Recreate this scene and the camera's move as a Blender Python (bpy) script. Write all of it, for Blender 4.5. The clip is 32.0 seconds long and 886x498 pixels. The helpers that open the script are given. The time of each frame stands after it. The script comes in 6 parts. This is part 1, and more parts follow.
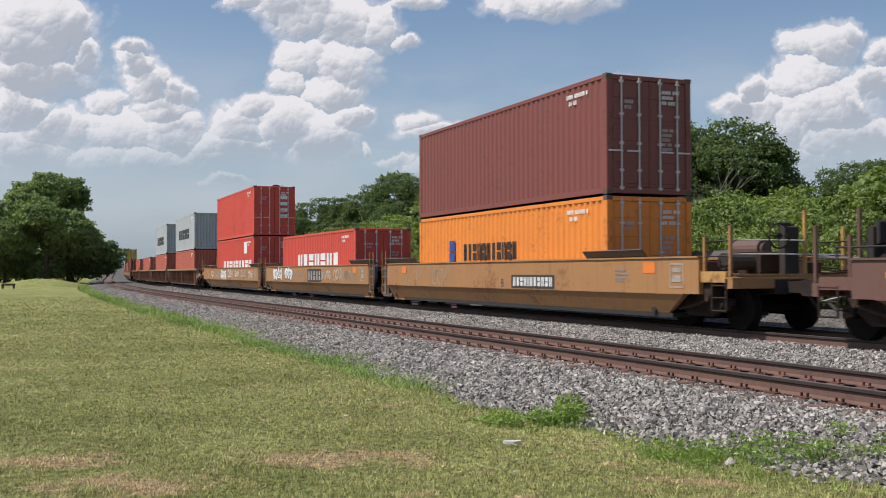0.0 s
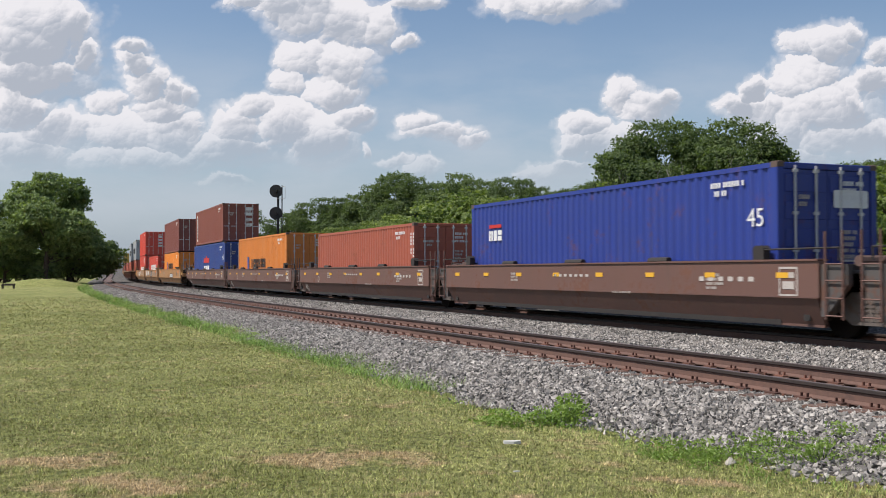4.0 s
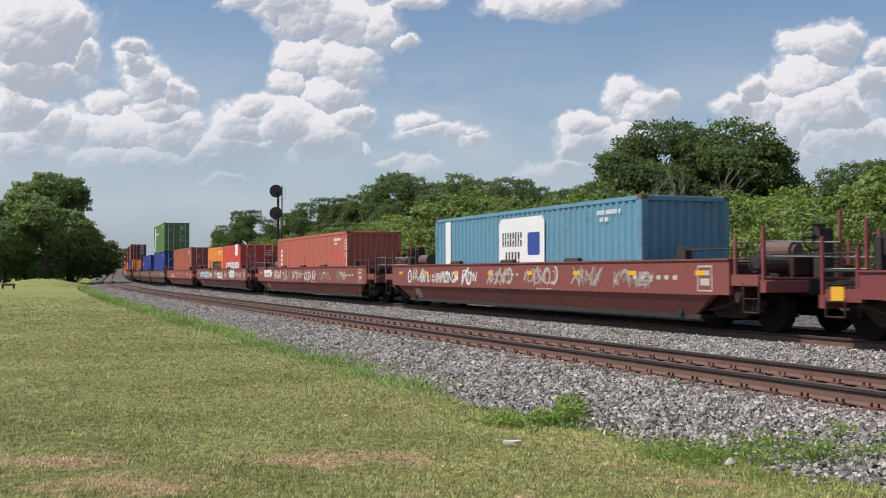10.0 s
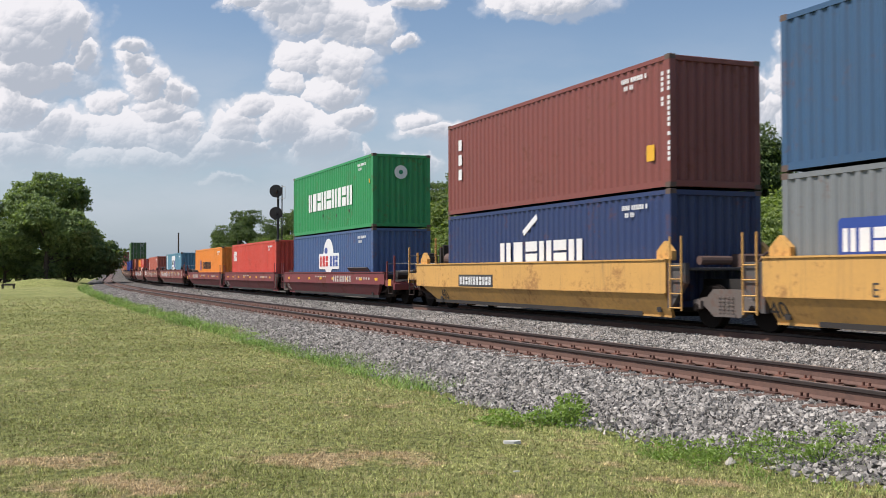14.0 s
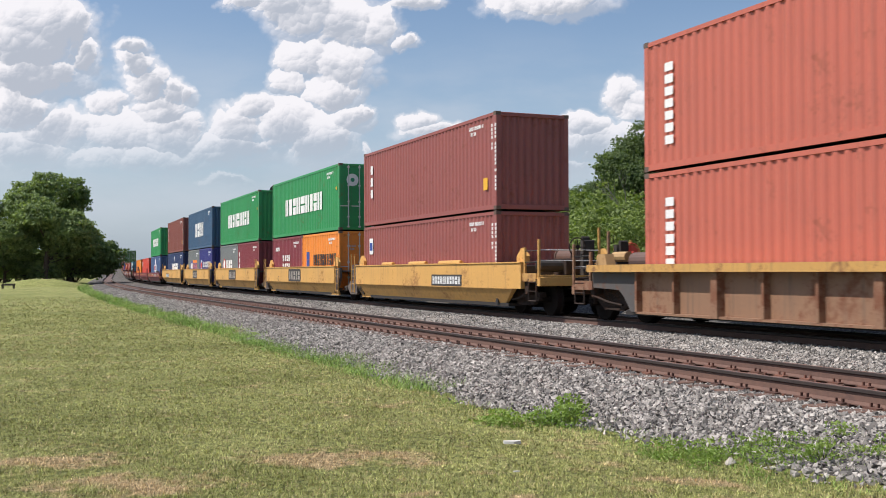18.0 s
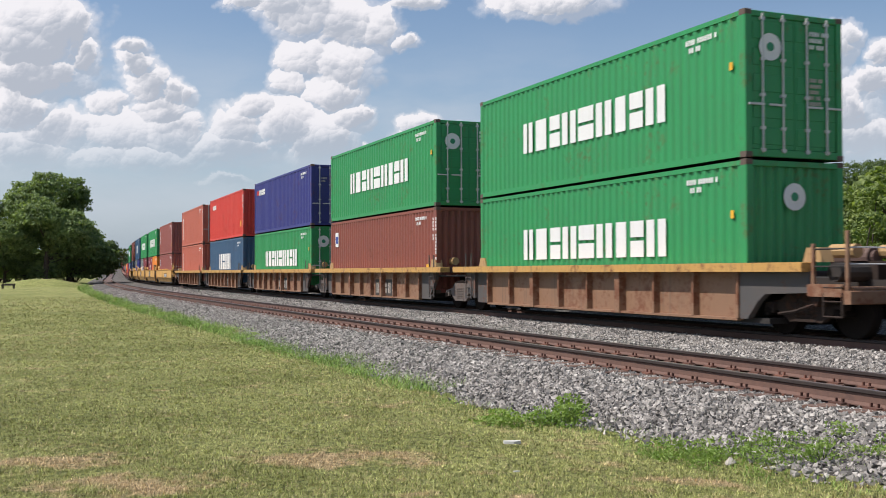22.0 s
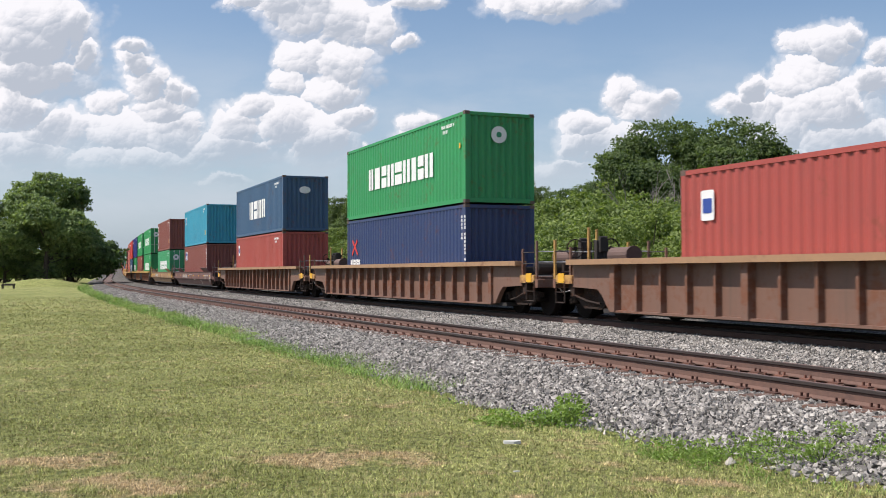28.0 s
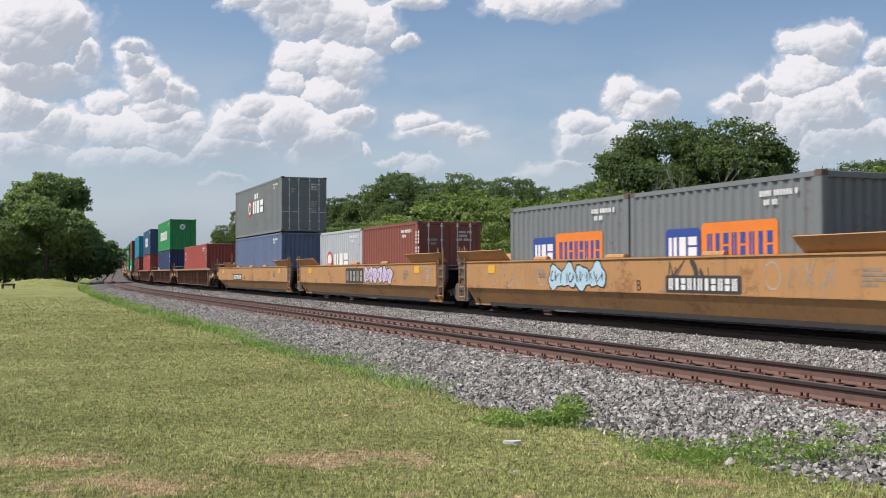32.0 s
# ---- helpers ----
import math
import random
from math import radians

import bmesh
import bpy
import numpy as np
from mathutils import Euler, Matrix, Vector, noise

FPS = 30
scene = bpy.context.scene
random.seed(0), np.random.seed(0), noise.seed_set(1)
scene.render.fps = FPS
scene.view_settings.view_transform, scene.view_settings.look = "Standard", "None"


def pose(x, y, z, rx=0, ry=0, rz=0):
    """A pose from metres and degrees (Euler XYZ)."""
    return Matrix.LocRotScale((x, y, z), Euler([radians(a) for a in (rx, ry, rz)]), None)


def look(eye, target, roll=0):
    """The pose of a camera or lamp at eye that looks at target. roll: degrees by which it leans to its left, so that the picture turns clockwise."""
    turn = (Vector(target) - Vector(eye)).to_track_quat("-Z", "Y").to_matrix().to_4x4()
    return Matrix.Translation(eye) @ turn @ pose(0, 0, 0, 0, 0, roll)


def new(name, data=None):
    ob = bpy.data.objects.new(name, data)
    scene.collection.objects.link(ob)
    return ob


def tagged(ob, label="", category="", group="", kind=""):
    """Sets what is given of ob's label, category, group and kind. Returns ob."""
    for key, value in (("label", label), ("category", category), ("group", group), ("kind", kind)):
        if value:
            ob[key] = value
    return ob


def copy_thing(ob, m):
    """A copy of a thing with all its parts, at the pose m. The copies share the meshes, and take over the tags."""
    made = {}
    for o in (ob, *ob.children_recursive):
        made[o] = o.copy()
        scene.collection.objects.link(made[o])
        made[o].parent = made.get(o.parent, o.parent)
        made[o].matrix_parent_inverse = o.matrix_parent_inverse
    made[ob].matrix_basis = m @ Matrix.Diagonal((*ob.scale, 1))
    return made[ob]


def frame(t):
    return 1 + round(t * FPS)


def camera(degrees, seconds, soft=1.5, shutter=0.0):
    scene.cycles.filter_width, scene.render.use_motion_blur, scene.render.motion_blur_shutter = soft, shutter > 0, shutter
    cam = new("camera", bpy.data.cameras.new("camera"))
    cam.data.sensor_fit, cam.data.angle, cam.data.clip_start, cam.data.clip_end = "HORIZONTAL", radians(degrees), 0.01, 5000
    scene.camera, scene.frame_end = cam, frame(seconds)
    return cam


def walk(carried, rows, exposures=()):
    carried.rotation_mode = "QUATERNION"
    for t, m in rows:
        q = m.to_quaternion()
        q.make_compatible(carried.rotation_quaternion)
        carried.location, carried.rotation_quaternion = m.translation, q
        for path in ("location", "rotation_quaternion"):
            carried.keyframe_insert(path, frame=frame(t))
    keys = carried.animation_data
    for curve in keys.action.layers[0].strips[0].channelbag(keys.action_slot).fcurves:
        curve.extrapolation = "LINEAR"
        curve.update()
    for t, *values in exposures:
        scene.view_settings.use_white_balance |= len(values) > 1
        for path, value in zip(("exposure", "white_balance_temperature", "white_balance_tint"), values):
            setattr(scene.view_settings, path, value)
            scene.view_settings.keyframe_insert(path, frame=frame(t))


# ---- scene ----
cam = camera(46.4, 32.0, soft=0.9, shutter=0.12)
EYE = (0.0, 0.0, 1.30)
AIM = pose(*EYE, 90.9, 0.0, 0.0)
# the clip's camera opens and closes a little as bright and dark boxes go by
LIGHTNESS = ((0.0, -0.10), (1.0, 0.08), (2.0, 0.0), (3.0, -0.06), (6.0, 0.03), (8.0, -0.05), (10.0, -0.06), (11.0, -0.14), (12.0, -0.14), (13.0, -0.02), (14.0, 0.04), (16.0, -0.03),
             (17.0, -0.06), (18.0, 0.10), (19.0, 0.05), (20.0, 0.05), (21.0, 0.12), (22.0, 0.05), (23.0, 0.0), (24.0, 0.14), (29.0, 0.16), (30.0, 0.06), (32.0, 0.0))
walk(cam, [(0.0, AIM), (32.0, AIM)], [(t, stops, 6400.0, 12.0) for t, stops in LIGHTNESS])

# ---------------------------------------------------------------- light
scene.view_settings.exposure = 0.0
SUN_AZ, SUN_EL = radians(190.0), radians(57.0)   # azimuth from +x, counter-clockwise
sun_dir = Vector((math.cos(SUN_AZ) * math.cos(SUN_EL), math.sin(SUN_AZ) * math.cos(SUN_EL), math.sin(SUN_EL)))
sun_data = bpy.data.lights.new("sun", "SUN")
sun_data.energy, sun_data.angle, sun_data.color = 5.0, radians(0.6), (1.0, 0.935, 0.875)
sun_lamp = new("sun", sun_data)
sun_lamp.matrix_world = look(tuple(sun_dir * 100), (0, 0, 0))


class Nodes:
    """Short hand for building a node tree."""

    def __init__(self, tree):
        self.tree = tree
        self.tree.nodes.clear()

    def add(self, kind, ins=None, **props):
        n = self.tree.nodes.new(kind)
        for k, v in props.items():
            setattr(n, k, v)
        for k, v in (ins or {}).items():
            if isinstance(v, bpy.types.NodeSocket):
                self.tree.links.new(v, n.inputs[k])
            else:
                n.inputs[k].default_value = v
        return n

    def math(self, op, a, b=0.0, c=0.0, clamp=False):
        return self.add("ShaderNodeMath", {0: a, 1: b, 2: c}, operation=op, use_clamp=clamp).outputs[0]

    def vec(self, op, a, b=(0, 0, 0)):
        return self.add("ShaderNodeVectorMath", {0: a, 1: b}, operation=op).outputs[0]

    def noise(self, v, scale, detail=4.0, rough=0.55, dist=0.0):
        return self.add("ShaderNodeTexNoise", {"Vector": v, "Scale": scale, "Detail": detail, "Roughness": rough, "Distortion": dist}).outputs[0]

    def ramp(self, f, lo, hi, a=0.0, b=1.0):
        return self.add("ShaderNodeMapRange", {0: f, 1: lo, 2: hi, 3: a, 4: b}, interpolation_type="SMOOTHSTEP").outputs[0]

    def mix(self, f, a, b, mode="MIX"):
        n = self.add("ShaderNodeMix", data_type="RGBA", blend_type=mode)
        for k, v in ((0, f), (6, a), (7, b)):
            if isinstance(v, bpy.types.NodeSocket):
                self.tree.links.new(v, n.inputs[k])
            else:
                n.inputs[k].default_value = v if k == 0 else (*v, 1.0)
        return n.outputs[2]


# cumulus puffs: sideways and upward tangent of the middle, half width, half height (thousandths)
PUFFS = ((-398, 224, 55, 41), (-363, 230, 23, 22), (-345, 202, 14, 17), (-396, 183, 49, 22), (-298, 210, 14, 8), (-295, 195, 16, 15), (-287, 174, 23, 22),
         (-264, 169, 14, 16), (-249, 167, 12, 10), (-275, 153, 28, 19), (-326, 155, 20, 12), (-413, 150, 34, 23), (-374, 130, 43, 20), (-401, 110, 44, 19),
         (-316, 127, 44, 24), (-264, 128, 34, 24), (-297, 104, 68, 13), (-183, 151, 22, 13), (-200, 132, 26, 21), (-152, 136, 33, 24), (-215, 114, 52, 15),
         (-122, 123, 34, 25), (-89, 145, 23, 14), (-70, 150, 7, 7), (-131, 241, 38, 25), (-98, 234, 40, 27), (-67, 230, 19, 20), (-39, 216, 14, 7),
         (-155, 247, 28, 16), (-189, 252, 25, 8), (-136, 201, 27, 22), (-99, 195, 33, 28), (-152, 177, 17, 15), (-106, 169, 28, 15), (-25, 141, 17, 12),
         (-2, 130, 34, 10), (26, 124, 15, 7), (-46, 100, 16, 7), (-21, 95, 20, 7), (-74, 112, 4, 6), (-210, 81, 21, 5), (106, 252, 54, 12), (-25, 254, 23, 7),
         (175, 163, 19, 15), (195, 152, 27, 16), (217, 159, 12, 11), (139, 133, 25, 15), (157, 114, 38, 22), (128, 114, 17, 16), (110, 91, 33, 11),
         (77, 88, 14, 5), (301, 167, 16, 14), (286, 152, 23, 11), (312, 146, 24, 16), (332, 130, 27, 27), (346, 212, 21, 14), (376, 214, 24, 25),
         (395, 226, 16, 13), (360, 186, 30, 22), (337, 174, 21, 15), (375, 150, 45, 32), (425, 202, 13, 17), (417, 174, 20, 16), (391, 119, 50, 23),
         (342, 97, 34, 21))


def cloud_group():
    """How deep a direction lies in the cumulus, and how squarely the lobe that it meets faces the sun."""
    g = bpy.data.node_groups.new("cloud_field", "ShaderNodeTree")
    g.interface.new_socket("Vector", in_out="INPUT", socket_type="NodeSocketVector")
    g.interface.new_socket("Depth", in_out="OUTPUT", socket_type="NodeSocketFloat")
    g.interface.new_socket("Facing", in_out="OUTPUT", socket_type="NodeSocketFloat")
    N = Nodes(g)
    gi = N.add("NodeGroupInput").outputs[0]
    big = N.add("ShaderNodeTexNoise", {"Vector": gi, "Scale": 20.0, "Detail": 6.0, "Roughness": 0.6})
    warp = N.vec("MULTIPLY", N.vec("SUBTRACT", big.outputs[1], (0.5, 0.5, 0.5)), (0.046, 0.040, 0))
    v = N.vec("ADD", gi, warp)
    field, lobe = None, None
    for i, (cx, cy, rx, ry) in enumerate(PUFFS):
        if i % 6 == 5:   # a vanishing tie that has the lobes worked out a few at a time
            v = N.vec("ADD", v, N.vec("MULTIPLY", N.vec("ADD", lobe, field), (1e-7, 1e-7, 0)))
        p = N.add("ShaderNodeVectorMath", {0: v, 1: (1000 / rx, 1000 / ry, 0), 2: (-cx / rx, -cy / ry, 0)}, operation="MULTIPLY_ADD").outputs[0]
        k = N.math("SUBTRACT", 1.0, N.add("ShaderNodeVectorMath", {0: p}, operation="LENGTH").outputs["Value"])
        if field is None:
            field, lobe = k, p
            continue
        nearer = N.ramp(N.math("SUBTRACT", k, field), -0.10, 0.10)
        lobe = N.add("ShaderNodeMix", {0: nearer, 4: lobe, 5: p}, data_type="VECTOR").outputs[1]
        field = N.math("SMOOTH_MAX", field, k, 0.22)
    v2 = N.vec("ADD", gi, N.vec("MULTIPLY", warp, (0.5, 0.5, 0)))
    bil = [N.add("ShaderNodeTexVoronoi", {"Vector": v2, "Scale": k, "Smoothness": 0.25, "Detail": 0.0}, feature="SMOOTH_F1") for k in (38.0, 90.0, 190.0)]
    d = N.math("ADD", field, 0.22)
    for b, k in zip(bil, (0.36, 0.24, 0.13)):
        d = N.math("MULTIPLY_ADD", N.math("SUBTRACT", 0.42, b.outputs["Distance"]), k, d)
    face = N.add("ShaderNodeVectorMath", {0: lobe, 1: (-0.30, 0.72, 0)}, operation="DOT_PRODUCT").outputs["Value"]
    for b, k, size in zip(bil, (0.30, 0.26, 0.18), (38.0, 90.0, 190.0)):
        local = N.vec("SUBTRACT", v2, b.outputs["Position"])
        tilt = N.add("ShaderNodeVectorMath", {0: local, 1: (-0.45 * size, 0.9 * size, 0)}, operation="DOT_PRODUCT").outputs["Value"]
        face = N.math("MULTIPLY_ADD", tilt, k, face)
    out = N.add("NodeGroupOutput")
    g.links.new(d, out.inputs[0])
    g.links.new(face, out.inputs[1])
    return g


def build_world():
    w = bpy.data.worlds.new("sky")
    scene.world = w
    w.use_nodes = True
    N = Nodes(w.node_tree)
    sky = N.add("ShaderNodeTexSky", sky_type="NISHITA", sun_disc=False, sun_elevation=SUN_EL, sun_rotation=radians(90) - SUN_AZ,
                air_density=1.0, dust_density=1.6, ozone_density=1.2).outputs[0]
    co = N.add("ShaderNodeTexCoord").outputs["Generated"]
    x, y, z = N.add("ShaderNodeSeparateXYZ", {0: co}).outputs
    front = N.ramp(y, 0.25, 0.6)
    yy = N.math("MAXIMUM", y, 0.2)
    p = N.add("ShaderNodeCombineXYZ", {0: N.math("DIVIDE", x, yy), 1: N.math("DIVIDE", z, yy), 2: 0.0}).outputs[0]
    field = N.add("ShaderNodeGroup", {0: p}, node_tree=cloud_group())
    dome = N.math("MULTIPLY", N.math("SUBTRACT", N.noise(co, 3.2, 8.0, 0.55), 0.65), 3.0)
    f = N.math("ADD", N.math("MULTIPLY", field.outputs[0], front), N.math("MULTIPLY", dome, N.math("SUBTRACT", 1.0, front)))
    # edges are crisp on top and fray below; near the horizon the haze swallows them
    face = N.math("MULTIPLY", field.outputs[1], front)
    soft = N.math("MULTIPLY", N.ramp(face, -0.50, 0.25, 0.66, 0.10), N.ramp(N.noise(p, 9.0, 3.0, 0.5), 0.35, 0.65, 0.6, 1.6))
    alpha = N.math("DIVIDE", N.math("ADD", f, 0.03), soft, clamp=True)
    alpha = N.math("MULTIPLY", N.math("MULTIPLY", alpha, alpha), N.math("SUBTRACT", 3.0, N.math("MULTIPLY", alpha, 2.0)))
    alpha = N.math("MAXIMUM", alpha, N.ramp(f, -0.34, 0.12, 0.0, 0.62))   # thin vapour round the lobes
    alpha = N.math("MULTIPLY", alpha, N.ramp(z, 0.06, 0.15, 0.10, 0.97))
    murk = N.math("MULTIPLY", N.ramp(f, 0.10, 0.65), N.ramp(N.noise(p, 8.0, 4.0, 0.55), 0.36, 0.62, 0.05, 0.85))
    shade = N.ramp(N.math("SUBTRACT", face, murk), -0.85, 0.36)
    tone = N.mix(shade, (0.455, 0.49, 0.55), (0.89, 0.87, 0.88))
    haze = N.ramp(z, 0.0, 0.26, 0.60, 0.0)
    blue = N.mix(1.0, sky, (0.106, 0.112, 0.116), "MULTIPLY")
    bg_sky = N.add("ShaderNodeBackground", {0: N.mix(haze, blue, (0.46, 0.555, 0.665)), 1: 1.0}).outputs[0]
    veil = N.ramp(N.noise(N.vec("MULTIPLY", p, (3.0, 8.0, 0)), 1.6, 6.0, 0.55), 0.36, 0.66, 0.0, 0.42)
    veil = N.math("MULTIPLY", veil, N.math("MULTIPLY", N.ramp(z, 0.01, 0.06), N.ramp(z, 0.13, 0.24, 1.0, 0.0)))
    bg_veil = N.add("ShaderNodeBackground", {0: (0.60, 0.635, 0.69, 1.0), 1: 1.0}).outputs[0]
    bg_sky = N.add("ShaderNodeMixShader", {0: veil, 1: bg_sky, 2: bg_veil}).outputs[0]
    bg_cloud = N.add("ShaderNodeBackground", {0: tone, 1: 1.0}).outputs[0]
    m = N.add("ShaderNodeMixShader", {0: alpha, 1: bg_sky, 2: bg_cloud}).outputs[0]
    N.add("ShaderNodeOutputWorld", {0: m})


build_world()

# ---------------------------------------------------------------- materials
MATS = {}


def material(name, base, second=None, rough=0.6, metal=0.0, grain=40.0, patch=1.5, amount=0.5, bump=0.0, bump_scale=60.0,
             rust=0.0, streak=0.0, random_tint=0.0, spec=0.5, island=0.0):
    """Two-scale mottled surface with optional rust, run-down streaks and a tint that differs from piece to piece."""
    if name in MATS:
        return MATS[name]
    m = bpy.data.materials.new(name)
    m.use_nodes = True
    N = Nodes(m.node_tree)
    co = N.add("ShaderNodeTexCoord").outputs["Object"]
    second = second or tuple(c * 0.7 for c in base)
    a = N.noise(co, patch, 4.0, 0.6)
    b = N.noise(co, grain, 3.0, 0.6)
    f = N.math("MULTIPLY", N.ramp(N.math("MULTIPLY_ADD", b, 0.5, N.math("MULTIPLY", a, 0.7)), 0.35, 0.85), amount)
    col = N.mix(f, base, second)
    r = rough
    if streak:
        st = N.add("ShaderNodeMapping", {0: co, 3: (9.0, 9.0, 0.35)}).outputs[0]
        k = N.math("MULTIPLY", N.ramp(N.noise(st, 1.3, 5.0, 0.65), 0.52, 0.80), streak)
        col = N.mix(k, col, (0.10, 0.075, 0.055))
    if rust:
        k = N.ramp(N.math("MULTIPLY_ADD", N.noise(co, 7.0, 6.0, 0.7), 0.6, N.math("MULTIPLY", N.noise(co, 1.1, 3.0, 0.6), 0.55)), 0.66 - 0.1 * rust, 0.74)
        col = N.mix(N.math("MULTIPLY", k, min(1.0, rust)), col, (0.17, 0.065, 0.032))
        r = N.math("MULTIPLY_ADD", k, 0.3, rough, clamp=True)
    if random_tint:
        rnd = N.add("ShaderNodeObjectInfo").outputs["Random"]
        col = N.mix(1.0, col, N.add("ShaderNodeCombineColor", {0: N.math("MULTIPLY_ADD", rnd, random_tint, 1 - random_tint / 2), 1: N.math("MULTIPLY_ADD", rnd, random_tint * 0.9, 1 - random_tint / 2), 2: N.math("MULTIPLY_ADD", rnd, random_tint * 0.8, 1 - random_tint / 2)}).outputs[0], "MULTIPLY")
    if island:
        rnd = N.add("ShaderNodeNewGeometry").outputs["Random Per Island"]
        val = N.math("MULTIPLY_ADD", rnd, island, 1 - island / 2)
        col = N.mix(1.0, col, N.add("ShaderNodeCombineColor", {0: val, 1: val, 2: val}).outputs[0], "MULTIPLY")
    ins = {"Base Color": col if isinstance(col, bpy.types.NodeSocket) else (*col, 1), "Roughness": r, "Metallic": metal, "Specular IOR Level": spec}
    if bump:
        ins["Normal"] = N.add("ShaderNodeBump", {"Strength": bump, "Distance": 0.02, "Height": N.noise(co, bump_scale, 4.0, 0.6)}).outputs[0]
    N.add("ShaderNodeOutputMaterial", {0: N.add("ShaderNodeBsdfPrincipled", ins).outputs[0]})
    MATS[name] = m
    return m


def paint(name, base, rust=0.35, streak=0.35, rough=0.5):
    return material("paint_" + name, base, tuple(c * 0.80 + 0.012 for c in base), rough=rough, grain=14.0, patch=0.8, amount=0.7, rust=rust, streak=streak, bump=0.05, bump_scale=30.0)


# ---------------------------------------------------------------- mesh helpers
def mesh_of(name, verts, faces, mat=None, smooth=False):
    me = bpy.data.meshes.new(name)
    me.from_pydata([tuple(v) for v in verts], [], faces)
    if mat:
        me.materials.append(mat)
    if smooth:
        me.polygons.foreach_set("use_smooth", [True] * len(me.polygons))
    me.update()
    return me


def raw_mesh(name, co, tri, mat):
    """A mesh of triangles from numpy arrays."""
    me = bpy.data.meshes.new(name)
    me.vertices.add(len(co))
    me.vertices.foreach_set("co", np.ascontiguousarray(co, dtype=np.float32).ravel())
    me.loops.add(tri.size)
    me.loops.foreach_set("vertex_index", np.ascontiguousarray(tri, dtype=np.int32).ravel())
    me.polygons.add(len(tri))
    me.polygons.foreach_set("loop_start", np.arange(len(tri), dtype=np.int32) * 3)
    me.materials.append(mat)
    me.update(calc_edges=True)
    me.shade_flat()
    return me


def part(name, me, parent, label="", m=None):
    ob = new(name, me)
    ob.parent = parent
    if m is not None:
        ob.matrix_basis = m
    return tagged(ob, label) if label else ob


class Shape:
    """Collects boxes, prisms and tubes into one mesh."""

    def __init__(self):
        self.v, self.f = [], []

    def box(self, x0, x1, y0, y1, z0, z1, bevel=0.0):
        return self.prism([(x0, z0), (x1, z0), (x1, z1), (x0, z1)], y0, y1) if not bevel else self.prism(
            [(x0 + bevel, z0), (x1 - bevel, z0), (x1, z0 + bevel), (x1, z1 - bevel), (x1 - bevel, z1), (x0 + bevel, z1), (x0, z1 - bevel), (x0, z0 + bevel)], y0, y1)

    def prism(self, outline, y0, y1, plane="xz"):
        """An outline in x and z, pushed from y0 to y1 (or in x and y from z0 to z1; or in y and z from x0 to x1)."""
        b, n = len(self.v), len(outline)
        for w in (y0, y1):
            for p, q in outline:
                self.v.append((p, w, q) if plane == "xz" else (p, q, w) if plane == "xy" else (w, p, q))
        self.f.append(tuple(range(b, b + n)))
        self.f.append(tuple(range(b + 2 * n - 1, b + n - 1, -1)))
        for i in range(n):
            j = (i + 1) % n
            self.f.append((b + i, b + n + i, b + n + j, b + j))
        return self

    def tube(self, a, c, r, sides=8, r2=None):
        a, c = Vector(a), Vector(c)
        q = (c - a).to_track_quat("Z", "Y").to_matrix()
        b = len(self.v)
        for p, rr in ((a, r), (c, r if r2 is None else r2)):
            for k in range(sides):
                t = 2 * math.pi * k / sides
                self.v.append(tuple(p + q @ Vector((rr * math.cos(t), rr * math.sin(t), 0))))
        self.f.append(tuple(range(b + sides - 1, b - 1, -1)))
        self.f.append(tuple(range(b + sides, b + 2 * sides)))
        for i in range(sides):
            j = (i + 1) % sides
            self.f.append((b + i, b + j, b + sides + j, b + sides + i))
        return self

    def pipe(self, pts, r, sides=6):
        for a, c in zip(pts, pts[1:]):
            self.tube(a, c, r, sides)
        return self

    def mesh(self, name, mat):
        me = mesh_of(name, self.v, self.f, mat)
        bm = bmesh.new()
        bm.from_mesh(me)
        bmesh.ops.recalc_face_normals(bm, faces=bm.faces)
        bm.to_mesh(me)
        bm.free()
        return me


# ---------------------------------------------------------------- the line of the railway
HEAD = radians(112.786)
ORIGIN = Vector((-8.2013 + 1.219 * 0.922, 53.3839 + 1.219 * 0.3873))   # middle of the farther track


def build_line():
    """Middle of the farther track, metre by metre: straight, then a long easy bend to the right; it falls gently and rises again."""
    pts = {}
    for side in (1, -1):
        p, h = Vector(ORIGIN), 0.0
        for i in range(0, 3000 if side > 0 else 700):
            s = side * i
            pts[s] = (p.x, p.y, HEAD - h)
            mid = s + 0.5 * side
            k = max(0.0, 0.000866 - 0.00000402 * mid) if mid > 0 else 0.0
            h2 = h + side * k / 2
            p = p + Vector((math.cos(HEAD - h2), math.sin(HEAD - h2))) * side
            h += side * k
    return pts


LINE = build_line()


def rise(s):
    """Height of the rail heads along the line."""
    if s < 130:
        return -0.0069 * (s + 36)
    if s < 330:
        u = s - 130
        return -0.0069 * 166 - 0.0069 * u + 0.0000285 * u * u
    return -0.0069 * 366 + 0.0000285 * 40000 + 0.0045 * (min(s, 520) - 330)


def along(s, w=0.0, z=0.0):
    """The place s metres along the line, w metres to its right (away from the lawn), z above the rail heads; and the heading."""
    i = math.floor(s)
    a, b = LINE[i], LINE[i + 1]
    k = s - i
    h = a[2] + (b[2] - a[2]) * k
    return Vector((a[0] + (b[0] - a[0]) * k + w * math.sin(h), a[1] + (b[1] - a[1]) * k - w * math.cos(h), rise(s) + z)), h


